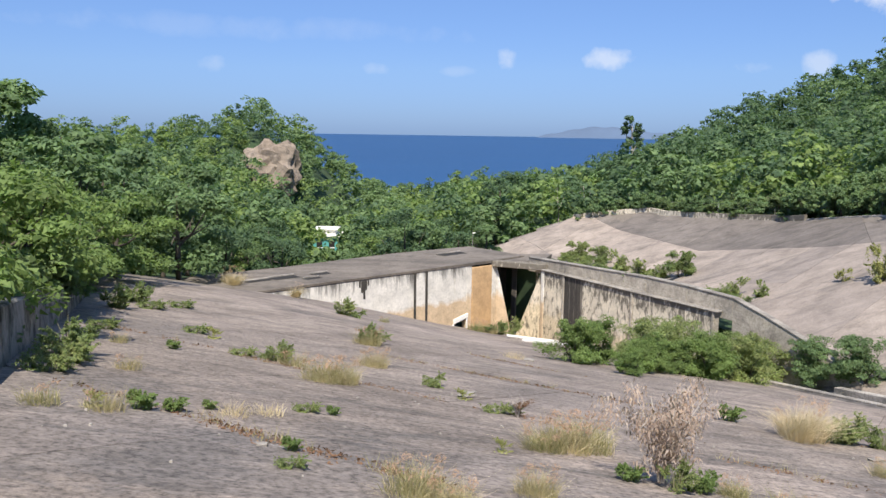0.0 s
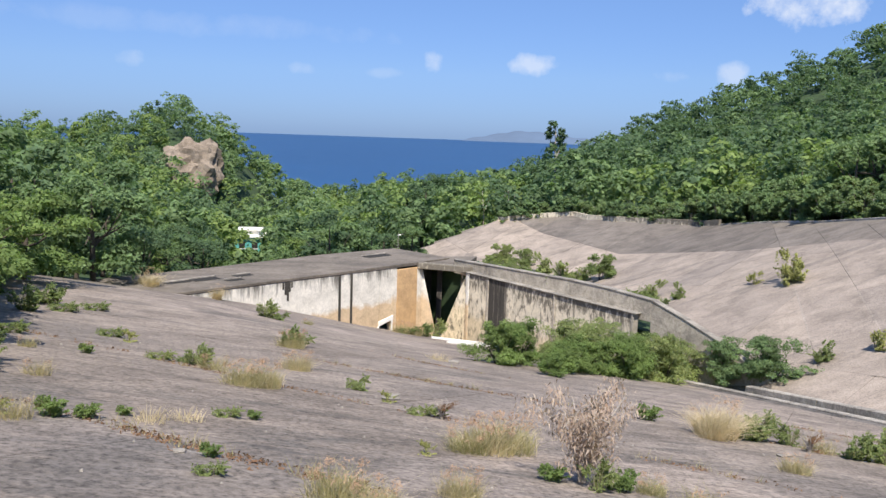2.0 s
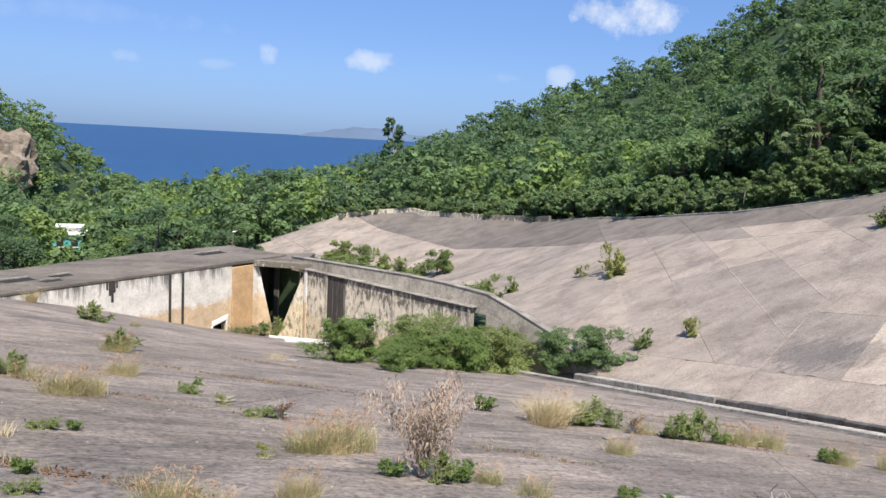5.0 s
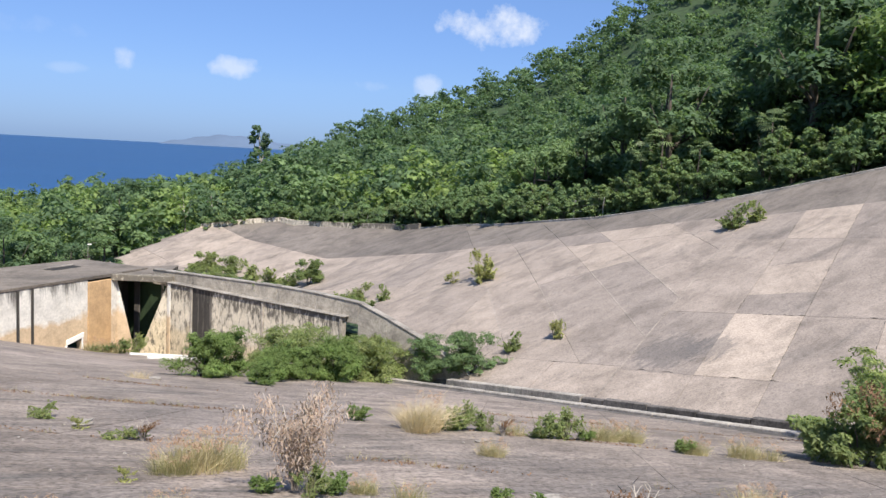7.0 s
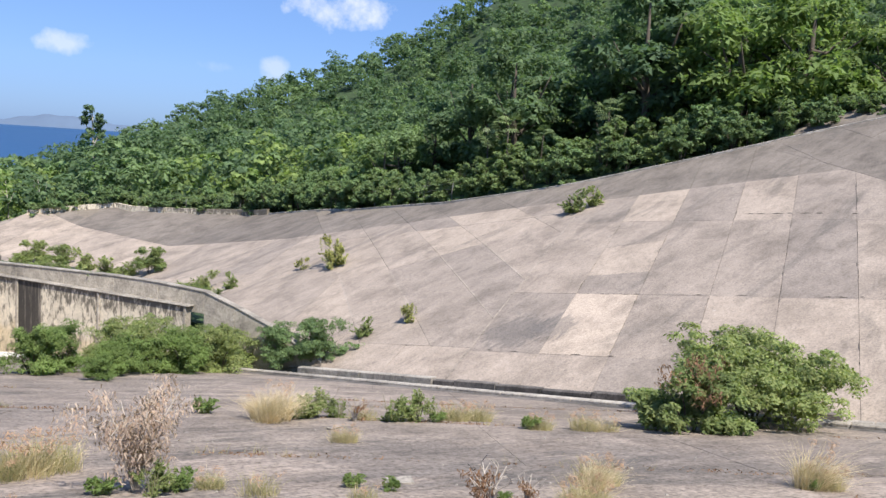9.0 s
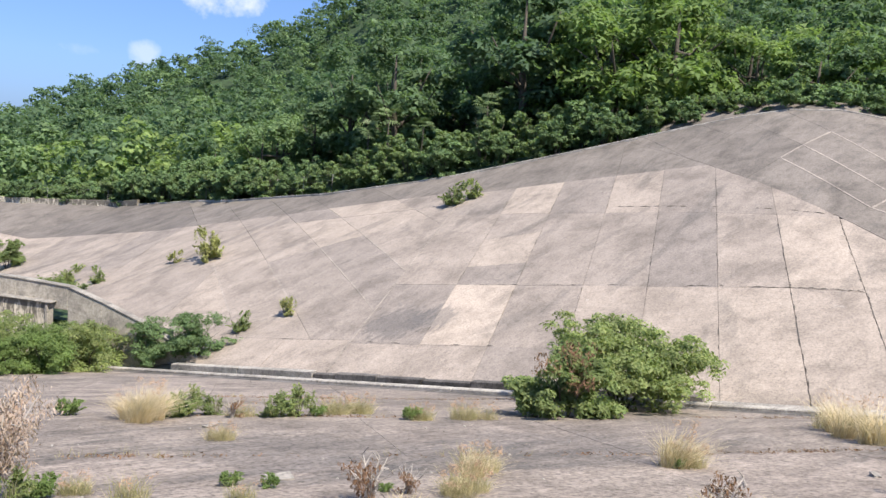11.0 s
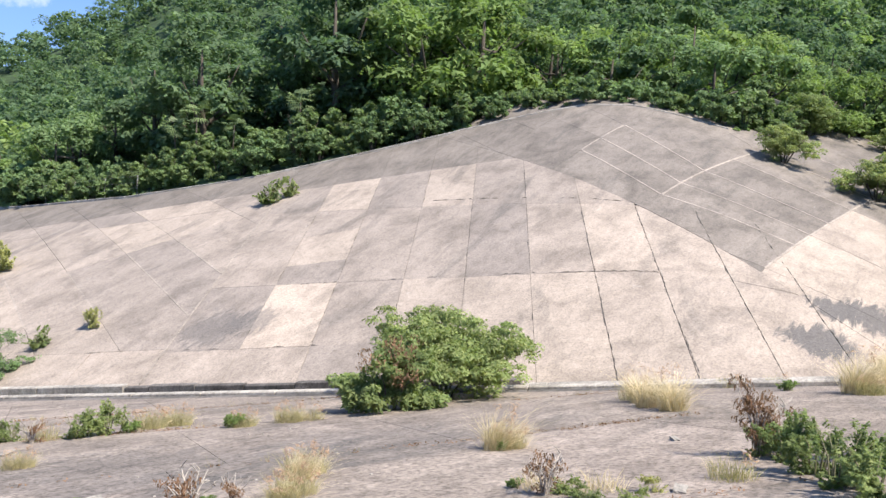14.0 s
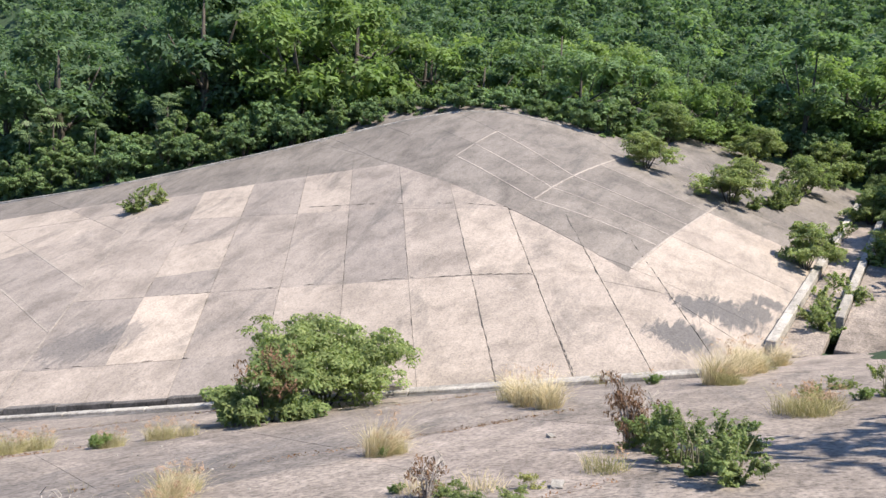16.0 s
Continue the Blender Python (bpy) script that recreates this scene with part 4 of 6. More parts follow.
put(HERBS, [(-3.76, 30.5, "c", 1.25, 0), (-3.2, 30.4, "a", 1.2, 50), (-2.0, 21.0, "c", 1.0, 20), (-1.7, 21.3, "a", 1.2, 40), (-2.95, 14.3, "c", .75, 0), (-3.6, 14.4, "a", .8, 0), (-3.2, 14.5, "a", .6, 100), (-5.4, 17.5, "a", .95, 0), (-4.9, 16.9, "d", .9, 0),
            (-4.65, 13.75, "b", .62, 0), (-.1, 13.9, "a", .9, 70), (.35, 12.6, "d", .7, 0), (.86, 11.5, "a", .75, 0), (1.15, 11.6, "b", .5, 0), (-1.55, 9.15, "a", .55, 0), (-1.25, 9.2, "b", .4, 0), (-1.32, 6.95, "b", .45, 0), (-1.2, 6.3, "a", .45, 0),
            (-3.05, 8.0, "b", .75, 0), (-2.75, 8.1, "b", .6, 50), (-2.5, 8.5, "b", .42, 0), (-3.5, 7.8, "d", .6, 0), (.66, 8.25, "d", .5, 0), (5.41, 14.45, "b", 1.1, 0), (7.1, 13.4, "c", .95, 60), (6.7, 13.2, "c", .9, 0), (7.6, 13.2, "c", .7, 160),
            (8.3, 12.45, "c", 1.0, 0), (8.8, 12.35, "c", 1.05, 90), (9.2, 12.2, "b", .8, 0), (10.4, 10.85, "b", .9, 0), (4.27, 7.05, "b", .55, 0), (4.55, 6.75, "b", .5, 120), (5.35, 5.9, "b", .4, 0), (7.2, 6.3, "a", .5, 0), (9.55, 4.9, "b", .5, 30),
            (1.9, 7.6, "b", .7, 0), (2.6, 7.5, "b", .75, 90), (2.3, 7.35, "c", .55, 90), (10.0, 1.75, "c", .8, 0), (9.6, 1.4, "c", .9, 40), (8.9, 1.0, "c", 1.0, 100), (8.3, .75, "c", 1.05, 0), (7.9, .45, "c", .95, 200), (9.2, .6, "c", .9, 300), (7.2, 3.0, "a", .6, 0), (7.0, 2.7, "a", .55, 60),
            (7.25, 3.55, "b", .4, 0), (6.9, 2.2, "a", .6, 10), (7.5, 2.2, "d", .6, 0), (14.9, -1.5, "c", 1.1, 0), (14.4, -1.1, "b", .8, 0), (-5.0, 10.4, "a", 1.3, 0), (-5.3, 11.2, "c", 1.1, 0), (-4.8, 9.6, "a", 1.1, 0), (-6.6, 15.5, "a", 1.0, 0), (-8.6, 21, "c", 1.2, 0), (-8.0, 22, "a", 1.3, 0), (-9, 23.5, "c", 1.3, 0), (-7.6, 23.3, "a", 1.2, 0),
            (3.0, 42.6, "c", 1.6, 0), (3.9, 43.4, "c", 1.8, 90), (2.2, 42.2, "a", 1.6, 0), (19.0, 2.8, "b", .9, 0), (11.2, .4, "b", .5, 0), (15.2, -.4, "a", .9, 0), (16.4, -.9, "a", .9, 90)], "weeds in the joints", near_z, .78)

TUFTS = {
    "a": make_tuft(61, "grass_tuft", .26, .92, 260, M_STRAW, "dry straw-coloured grass tuft on the concrete", 8, (.22, -.22)),
    "b": make_tuft(62, "grass_tuft", .42, .55, 300, M_GRASS, "green and straw grass tuft with pinkish seed heads", 20),
    "c": make_tuft(63, "grass_tuft", .30, .40, 120, M_GRASS, "small half-dry grass tuft in a joint", 4),
    "d": make_tuft(64, "grass_tuft", .22, .24, 60, M_STRAW, "low wisp of dry grass on the concrete", 0),
}
put(TUFTS, [(-1.86, 12.4, "b", 1.1, 0), (-1.55, 12.5, "b", .9, 90), (-1.35, 15.9, "b", 1.0, 0), (-1.9, 20.7, "b", 1.2, 0), (-2.6, 14.0, "c", 1.2, 0), (-4.2, 10.6, "c", .8, 0), (-5.5, 13.5, "c", .7, 0), (-3.3, 7.7, "c", .9, 0), (-3.9, 7.6, "c", .9, 70), (-2.2, 8.3, "d", 1.2, 0), (-1.9, 8.6, "d", 1.2, 60),
            (-.2, 5.9, "b", .75, 0), (.1, 5.7, "b", .6, 60), (.82, 6.4, "b", .6, 0), (1.45, 8.9, "b", 1.05, 0), (1.75, 9.1, "b", 1.0, 90), (1.2, 8.7, "b", .8, 190), (2.9, 7.5, "b", .5, 90), (3.2, 7.0, "c", .9, 0), (2.3, 24.5, "d", 2.2, 0),
            (5.95, 12.8, "a", 1.15, 0), (6.25, 13.0, "a", 1.1, 60), (6.05, 13.3, "a", .9, 190), (6.0, 10.25, "b", .7, 0), (7.9, 12.8, "c", 1.3, 0), (9.75, 12.4, "b", 1.05, 0), (10.3, 12.3, "b", 1.0, 0), (10.55, 10.75, "b", .8, 0), (11.4, 10.4, "b", .9, 40), (11.8, 10.2, "c", 1.2, 40),
            (7.15, 6.25, "b", .85, 0), (6.8, 6.0, "a", .6, 0), (6.1, 5.45, "b", .75, 0), (5.8, 5.3, "b", .6, 90), (9.6, 5.0, "a", .95, 0), (9.75, 4.9, "b", .8, 0), (14.9, 4.6, "a", 1.2, 0), (14.4, 4.0, "a", 1.2, 70), (15.7, 5.0, "a", 1.1, 100), (16.3, 5.3, "c", 1.6, 100),
            (18.25, 1.4, "a", 1.5, 0), (18.0, 1.1, "b", 1.0, 0), (12.5, -.3, "b", 1.0, 0), (13.2, -.5, "b", 1.0, 80), (12.9, -.1, "c", 1.5, 80), (20.3, 1.0, "a", 1.4, 30), (21.2, .7, "a", 1.4, 130), (22.0, .6, "c", 1.8, 130), (23.4, 0.2, "a", 1.1, 30), (20.0, 4.2, "c", 1.2, 0), (20.4, 3.2, "c", 1.2, 0),
            (-9.6, 37.0, "a", 1.5, 0), (-10.2, 37.6, "a", 1.3, 80), (-6.6, 36.2, "a", 1.1, 0), (-2.2, 31, "c", 1.0, 0), (2.6, 42.4, "b", 1.6, 0), (1.9, 42.3, "b", 1.5, 60), (-5.8, 9.0, "c", 1.5, 0), (8.4, 1.7, "c", 1.1, 0), (7.4, 2.7, "d", 1.5, 0), (7.3, 3.3, "d", 1.5, 50), (4.0, 6.4, "c", .7, 0), (5.0, 5.2, "d", 1.2, 0)], "grass tufts in the joints", near_z, .7)


def dead_shrub(seed, h, w, label, n_leaves, bare=False):
    """A withered shrub: bare twigs with curled leaves hanging on."""
    rng = np.random.default_rng(seed)
    top = empty("dead_shrub")
    limbs, tips = [], []
    for k in range(7):
        a = k * .9 + rng.uniform(-.3, .3)
        e = w * .5 * rng.uniform(.4, .9)
        p0, p1, p2 = Vector((0, 0, -.1)), Vector((math.cos(a) * e * .35, math.sin(a) * e * .35, h * .45)), Vector((math.cos(a) * e, math.sin(a) * e, h * rng.uniform(.6, .95)))
        limbs.append(((p0, p1, p2), (.018, .012, .004)))
        for j in range(6):
            s = p1.lerp(p2, rng.uniform(0, 1)) if j % 2 else p0.lerp(p1, rng.uniform(.4, 1))
            q = s + Vector((rng.uniform(-.25, .25) * w, rng.uniform(-.25, .25) * w, rng.uniform(.02, .25) * h))
            limbs.append(((s, s.lerp(q, .5) + Vector((0, 0, .03)), q), (.007, .005, .002)))
            tips += [q, s.lerp(q, .6)]
    tubes_ob("branchwork", limbs, M_DEADWOOD, top, "", 4)
    cl = [(*tips[i % len(tips)], .13 * w) for i in range(n_leaves)]
    leaves("dry_leaves", rng, cl, 16, .011, M_DRYLEAF if not bare else M_BROWNLEAF, top, "curled dry leaves", 3.6, .9)
    return tagged(top, label, "shrub")


put({"a": dead_shrub(71, 1.02, 1.15, "withered shrub with pale curled leaves on bare twigs", 140)}, [(2.25, 7.75, "a", 1.0, 0)], "", near_z)
put({"a": dead_shrub(72, .85, .8, "drooping withered shrub with brown leaves", 70, True)}, [(10.0, 1.75, "a", 1.0, 0)], "", near_z)
put({"a": dead_shrub(73, .5, .6, "small withered weed with brown leaves", 22, True)}, [(1.15, 11.35, "a", .7, 0), (7.0, 3.1, "a", .9, 40), (4.9, 5.6, "a", .9, 140), (5.5, 5.7, "a", .6, 200), (7.6, 12.6, "a", .8, 0)], "withered weeds", near_z)


# palms, the lone tree and bare snags among the trees
def make_palm(seed, h):
    rng = np.random.default_rng(seed)
    top = empty("fan_palm")
    tubes_ob("trunk", [(((0, 0, -.4), (.1, 0, h * .5), (.15, .1, h)), (.07, .06, .05))], M_BARK, top, "slender trunk", 6)
    for k in range(16):
        a, el = k * 2.4, rng.uniform(-.5, 1.1)
        vs, fs = [], []
        o = Vector((.15, .1, h))
        d = Vector((math.cos(a) * math.cos(el), math.sin(a) * math.cos(el), math.sin(el)))
        s = d.cross(Vector((0, 0, 1))).normalized()
        c = o + d * .75
        for j in range(9):
            t = (j - 4) * .33
            r = (d * math.cos(t) + s * math.sin(t)) * .75
            w = s * .045 * math.cos(t) - d * .045 * math.sin(t)
            n = len(vs)
            vs += [c, c + r * .6 + w, c + r - Vector((0, 0, .2)), c + r * .6 - w]
            fs.append([n, n + 1, n + 2, n + 3])
        n = len(vs)
        vs += [o - s * .015, o + s * .015, c + s * .015, c - s * .015]
        fs.append([n, n + 1, n + 2, n + 3])
        mesh_ob("frond", vs, fs, M_PALM, top)
    return tagged(top, "slender fan palm with grey-green fronds", "palm")


put({"a": make_palm(81, 4.6)}, [(*polar(-40.6, 57), "a", .95, 0), (*polar(-39.4, 57.5), "a", .72, 80), (*polar(-47.5, 54), "a", .8, 40), (*polar(-43, 54.5), "a", .62, 300)], "fan palms in the trees", lambda x, y: gz(x, y))
lone = empty("lone_tree", (*polar(-13.0, 112), gz(*polar(-13.0, 112))))
tubes_ob("trunk", [(((0, 0, -.5), (.2, 0, 5), (0, .2, 11.6)), (.16, .13, .06)), (((.1, 0, 7), (.9, 0, 9), (1.0, .3, 10)), (.08, .06, .03)), (((.1, 0, 8), (-.7, 0, 9.6), (-.9, -.3, 10.8)), (.08, .06, .03))], M_DEADWOOD, lone)
rng = np.random.default_rng(82)
leaves("crown", rng, [(rng.uniform(-1.1, 1.2), rng.uniform(-1, 1), rng.uniform(8.2, 12.2), rng.uniform(.35, .6)) for _ in range(24)], 30, .22, M_DEEP, lone)
tagged(lone, "slender dark tree standing above the hedge", "tree")
for a, dd, h in ((-8.2, 100, 6.6), (-10.0, 101, 5.8)):
    x, y = polar(a, dd)
    s = empty("bare_snag", (x, y, gz(x, y)))
    tubes_ob("trunk", [(((0, 0, -.4), (.1, 0, h * .5), (-.2, .1, h)), (.09, .07, .02)), (((.1, 0, h * .6), (.6, 0, h * .8), (.7, 0, h * .95)), (.05, .03, .012)), (((0, 0, h * .7), (-.6, 0, h * .85), (-.5, 0, h * .98)), (.04, .03, .012))], M_DEADWOOD, s, "", 5)
    tagged(s, "bare grey dead tree among green trees", "tree", "bare dead trees")

# cliff outcrop on the hill by the sea
bm = bmesh.new()
bmesh.ops.create_icosphere(bm, subdivisions=4, radius=1)
for v in bm.verts:
    k = 1 + .35 * noise.noise(v.co * 1.6) + .18 * noise.noise(v.co * 4.1) + .07 * noise.noise(v.co * 9)
    v.co = Vector((v.co.x * 6.2, v.co.y * 4.5, v.co.z * 5.6)) * k
rock = part("rock_outcrop", bm, M_ROCK, None)
rx, ry = polar(11.75, 160)
rock.location = (rx, ry, -8.6)
tagged(rock, "pale brown bare rock cliff on the wooded hill", "rock")

# house between the trees
hx, hy = polar(7.95, 128)
hz = -19.6
house = empty("house", (hx, hy, hz))
M_TEAL = plainish("teal_paint", (0.10, 0.36, 0.33), 0.7, .15)
part("wall", prism([(-2.4, -2), (1.6, -2), (1.6, 2), (-2.4, 2)], -1, 2.9, .02), M_TEAL, house, "teal painted wall")
part("roof", prism([(-2.7, -2.5), (2.0, -2.5), (2.0, 2.5), (-2.7, 2.5)], 2.9, 3.15, .02), M_WHITE, house, "flat white roof")
part("upper_wall", prism([(-1.9, -1.4), (1.2, -1.4), (1.2, 1.6), (-1.9, 1.6)], 3.15, 3.9, .02), M_WHITE, house, "white parapet storey")
part("upper_roof", prism([(-2.3, -1.8), (1.6, -1.8), (1.6, 1.9), (-2.3, 1.9)], 3.9, 4.05, .02), M_WHITE, house)
for wx in (-1.7, .2):
    w = part("window", prism([(wx, -2.06), (wx + .9, -2.06), (wx + .9, -1.99), (wx, -1.99)], 1.2, 2.2, .01), M_VOID, house, "dark window")
    part("sill", prism([(wx - .08, -2.12), (wx + .98, -2.12), (wx + .98, -1.99), (wx - .08, -1.99)], 1.1, 1.2, .01), M_WHITE, w)
tagged(house, "small white-roofed teal house half hidden by trees", "house")

# distant island and headland, haze put into their bluish base colour
isle_x, isle_y = np.arange(-430, 431, 20.0), np.arange(-120, 121, 24.0)


def isle_z(x, y):
    prof = np.interp(x, (-430, -330, -120, 0, 150, 280, 430), (0, 22, 62, 64, 44, 34, 0))
    return -2 + prof * np.clip(1 - (y / 120) ** 2, 0, 1) + 3 * np.sin(x * .05) * np.clip(1 - (y / 120) ** 2, 0, 1)


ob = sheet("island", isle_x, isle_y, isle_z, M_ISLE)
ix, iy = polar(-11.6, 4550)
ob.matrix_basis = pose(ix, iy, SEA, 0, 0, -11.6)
tagged(ob, "low island on the sea's horizon, haze put into its blue colour", "island", "", "structure")
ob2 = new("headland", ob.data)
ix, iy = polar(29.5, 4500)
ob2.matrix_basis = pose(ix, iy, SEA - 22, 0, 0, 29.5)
tagged(ob2, "low headland on the sea's horizon, haze put into its blue colour", "island", "", "structure")

# ---- cistern with its flat roof ----
F0, F1 = np.array((-7.67, 36.0)), np.array((3.05, 45.33))
fd = (F1 - F0) / np.linalg.norm(F1 - F0)
fb = np.array((-fd[1], fd[0]))
cistern = empty("cistern", (-1, 42, -11.5))
CI = Matrix.Translation((1, -42, 11.5))


def cpart(name, bm, m, label="", parent=None):
    bmesh.ops.transform(bm, matrix=CI, verts=bm.verts)
    return part(name, bm, m, parent or cistern, label)


def on_face(s, back=0.0):
    return F0 + fd * s + fb * back


LEN = float(np.linalg.norm(F1 - F0))
ROOFZ = -7.26
TAN0 = LEN - 1.75
HOLE0, HOLE1 = LEN - 3.05, LEN - 2.15
lip = 0.15
cpart("front_wall", prism([on_face(-4.5), on_face(HOLE0), on_face(HOLE0, .35), on_face(-4.5, .35)], -12.2, ROOFZ - lip, .02), M_FACE, "whitewashed plaster wall with black rain streaks")
cpart("front_wall", prism([on_face(HOLE1), on_face(TAN0), on_face(TAN0, .35), on_face(HOLE1, .35)], -12.2, ROOFZ - lip, .02), M_FACE)
cpart("front_wall", prism([on_face(HOLE0), on_face(HOLE1), on_face(HOLE1, .35), on_face(HOLE0, .35)], -10.25, ROOFZ - lip, .0), M_FACE)
cpart("low_opening_surround", prism([on_face(HOLE0 - .12, -.05), on_face(HOLE0, -.05), on_face(HOLE0, .05), on_face(HOLE0 - .12, .05)], -12, -10.55, .02), M_WHITE, "broken white rim")
cpart("low_opening_surround", prism([on_face(HOLE0 - .05, -.06), on_face(HOLE1 + .12, -.06), on_face(HOLE1 + .12, .06), on_face(HOLE0 - .05, .06)], [-10.55, -10.3, -10.3, -10.55], [-10.28, -10.05, -10.05, -10.28], .02), M_WHITE)
cpart("low_opening_surround", prism([on_face(HOLE1, -.05), on_face(HOLE1 + .1, -.05), on_face(HOLE1 + .1, .05), on_face(HOLE1, .05)], -12, -10.3, .02), M_WHITE)
cpart("tan_panel", prism([on_face(TAN0, -.06), on_face(LEN - .25, -.06), on_face(LEN - .25, .28), on_face(TAN0, .28)], -12.2, ROOFZ - .27, .02), M_TAN, "tan painted panel")
def wedge(top_a, low_a, low_b, back):
    """An upright wedge: narrow above, wide below, as thick as back."""
    bm = bmesh.new()
    f = [bm.verts.new(p) for p in (top_a, low_a, low_b)]
    g2 = [bm.verts.new((p[0] + back[0], p[1] + back[1], p[2])) for p in (top_a, low_a, low_b)]
    bm.faces.new(f)
    bm.faces.new(g2[::-1])
    for i in range(3):
        j = (i + 1) % 3
        bm.faces.new((f[j], f[i], g2[i], g2[j]))
    return bm


wl, wr = F1 + fd * .18, np.array((5.62, 44.28))
wdir = (wr - wl) / np.linalg.norm(wr - wl)
cpart("splayed_cheek", wedge((*wl, ROOFZ - .36), (*wl, -12.2), (*(wl + wdir * 1.15), -12.2), fb * .8), M_FACE, "pale splayed side of the recess")
cpart("splayed_cheek", wedge((*wr, ROOFZ - .36), (*wr, -12.2), (*(wr - wdir * 1.75), -12.2), (.35, .7)), M_WING, "stained splayed side of the recess")
cpart("pier", prism([on_face(LEN - .25, -.03), on_face(LEN + .18, -.03), on_face(LEN + .18, .5), on_face(LEN - .25, .5)], -12.2, ROOFZ - .36, .03), M_FACE, "white pier")
for s in (LEN * .585, LEN * .64):
    cpart("downpipe_stain", prism([on_face(s, -.012), on_face(s + .16, -.012), on_face(s + .13, .02), on_face(s, .02)], -11.2, ROOFZ - .17, 0), M_BLACK, "black rain streak")
for k, (width, drop) in enumerate(((.10, .35), (.13, .62), (.12, .95), (.10, .5), (.09, .3))):
    s = LEN * .34 + k * .13
    cpart("downpipe_stain", prism([on_face(s, -.012), on_face(s + width, -.012), on_face(s + width, .02), on_face(s, .02)], ROOFZ - .17 - drop, ROOFZ - .17, 0), M_BLACK, "black rain streak")
R_BACK = [np.array((4.9, 47.2)), np.array((1.75, 50.6)), np.array((-2.7, 47.3)), np.array((-8.3, 41.9)), np.array((-12.6, 38.4))]
roof_poly = [on_face(-4.2, -.03), on_face(LEN + .1, -.03)] + R_BACK
cpart("roof", prism(roof_poly, ROOFZ - lip, ROOFZ, .03), M_ROOF, "grey weathered flat concrete roof")
for (x0, y0, w, dd, ang) in ((-7.9, 38.2, 1.3, .7, 40), (-6.2, 39.6, .9, .5, 40), (-9.0, 37.4, 1.2, .45, 40), (.2, 46.4, 1.8, .7, 42), (-6.4, 38.4, .8, .4, 40)):
    t = radians(ang)
    q = [np.array((x0, y0)) + np.array((math.cos(t) * a - math.sin(t) * b, math.sin(t) * a + math.cos(t) * b)) for a, b in ((0, 0), (w, 0), (w * 1.05, dd), (-.1, dd * .9))]
    # no real hole: a thin sheet painted as dark as the inside
    cpart("roof_hole", prism(q, ROOFZ - .02, ROOFZ + .012, 0), M_VOID, "dark sheet on the roof for an opening's unlit inside")
    cpart("roof_hatch_rim", prism([q[3] + (0, .02), q[2] + (0, .02), q[2] + (0, .14), q[3] + (0, .14)], ROOFZ - .01, ROOFZ + .07, .01), M_KERB, "pale broken rim")
# the recess beside the tan panel
p0, p1 = F1 + fd * .18, np.array((5.35, 45.2))
cpart("lintel", prism([F1 - fd * .25, np.array((5.62, 43.98)), np.array((6.2, 44.4)), F1 + fb * .6], ROOFZ - .36, ROOFZ - .02, .03), M_WING, "concrete lintel beam")
# back wall and post are coloured dark to carry the recess's shade
cpart("recess_wall", prism([F1 + fb * 2.6, np.array((6.6, 48.4)), np.array((6.6, 48.8)), F1 + fb * 3.0], -12.2, ROOFZ - .17, 0), M_BLACK, "back of the recess, its shade put into the dark colour")
cpart("recess_wall", prism([F1 + fb * .5, F1 + fd * .18 + fb * .5, F1 + fb * 2.6 + fd * .3, F1 + fb * 2.6], -12.2, ROOFZ - .36, 0), M_WING)
cpart("recess_wall", prism([np.array((5.4, 45.3)), np.array((5.8, 45.3)), np.array((6.7, 48.4)), np.array((6.3, 48.4))], -12.2, ROOFZ - .36, 0), M_WING)
cpart("recess_roof", prism([F1 + fb * .5, np.array((5.7, 45.5)), np.array((6.7, 48.5)), F1 + fb * 3], ROOFZ - .36, ROOFZ - .1, 0), M_ROOF)
cpart("recess_post", prism([np.array((4.15, 46.6)), np.array((4.45, 46.6)), np.array((4.45, 46.9)), np.array((4.15, 46.9))], -12.2, ROOFZ - .36, .02), M_BLACK, "post in the recess, shade put into its dark colour")
tagged(cistern, "long whitewashed concrete cistern with a flat stained roof", "cistern")

pole = empty("roof_pole", (1.95, 50.2, ROOFZ))
tubes_ob("mast", [(((0, 0, 0), (0, 0, .5), (.02, 0, 1.0)), (.018, .015, .012))], M_CAP, pole)
tubes_ob("lamp_arm", [(((.02, 0, .85), (.2, 0, .95), (.45, 0, 1.02)), (.010, .010, .008))], M_CAP, pole)
tubes_ob("lamp_head", [(((-.02, 0, .88), (.1, 0, .9), (.2, 0, .9)), (.03, .04, .02))], M_WHITE, pole)
tagged(pole, "thin white pole with a small lamp behind the roof", "pole")

# ---- wing wall ----
wing = empty("wing_wall", (10.4, 37, -11))
WI = Matrix.Translation((-10.4, -37, 11))
wd = (WING_A - WING_B) / np.linalg.norm(WING_A - WING_B)
wn2 = np.array((-wd[1], wd[0]))                        # to the right of it, away from the pit


def wpt(s, out=0.0):
    return WING_B + wd * s + wn2 * out


def wpart(name, bm, m, label=""):
    bmesh.ops.transform(bm, matrix=WI, verts=bm.verts)
    return part(name, bm, m, wing, label)


WL = float(np.linalg.norm(WING_A - WING_B))
S_FRONT = ((1.75, 3.35, M_WING, "stained plaster panel"), (3.45, 4.9, M_BLACK, "black water-stained panel"), (4.9, 8.3, M_WING, "stained plaster panel"), (8.5, 13.2, M_WING, "stained plaster panel"))
for a, e, m, words in S_FRONT:
    wpart("wall_panel", prism([wpt(a, -.30), wpt(e, -.30), wpt(e, .0), wpt(a, .0)], -12.4, -7.62, .03), m, words)
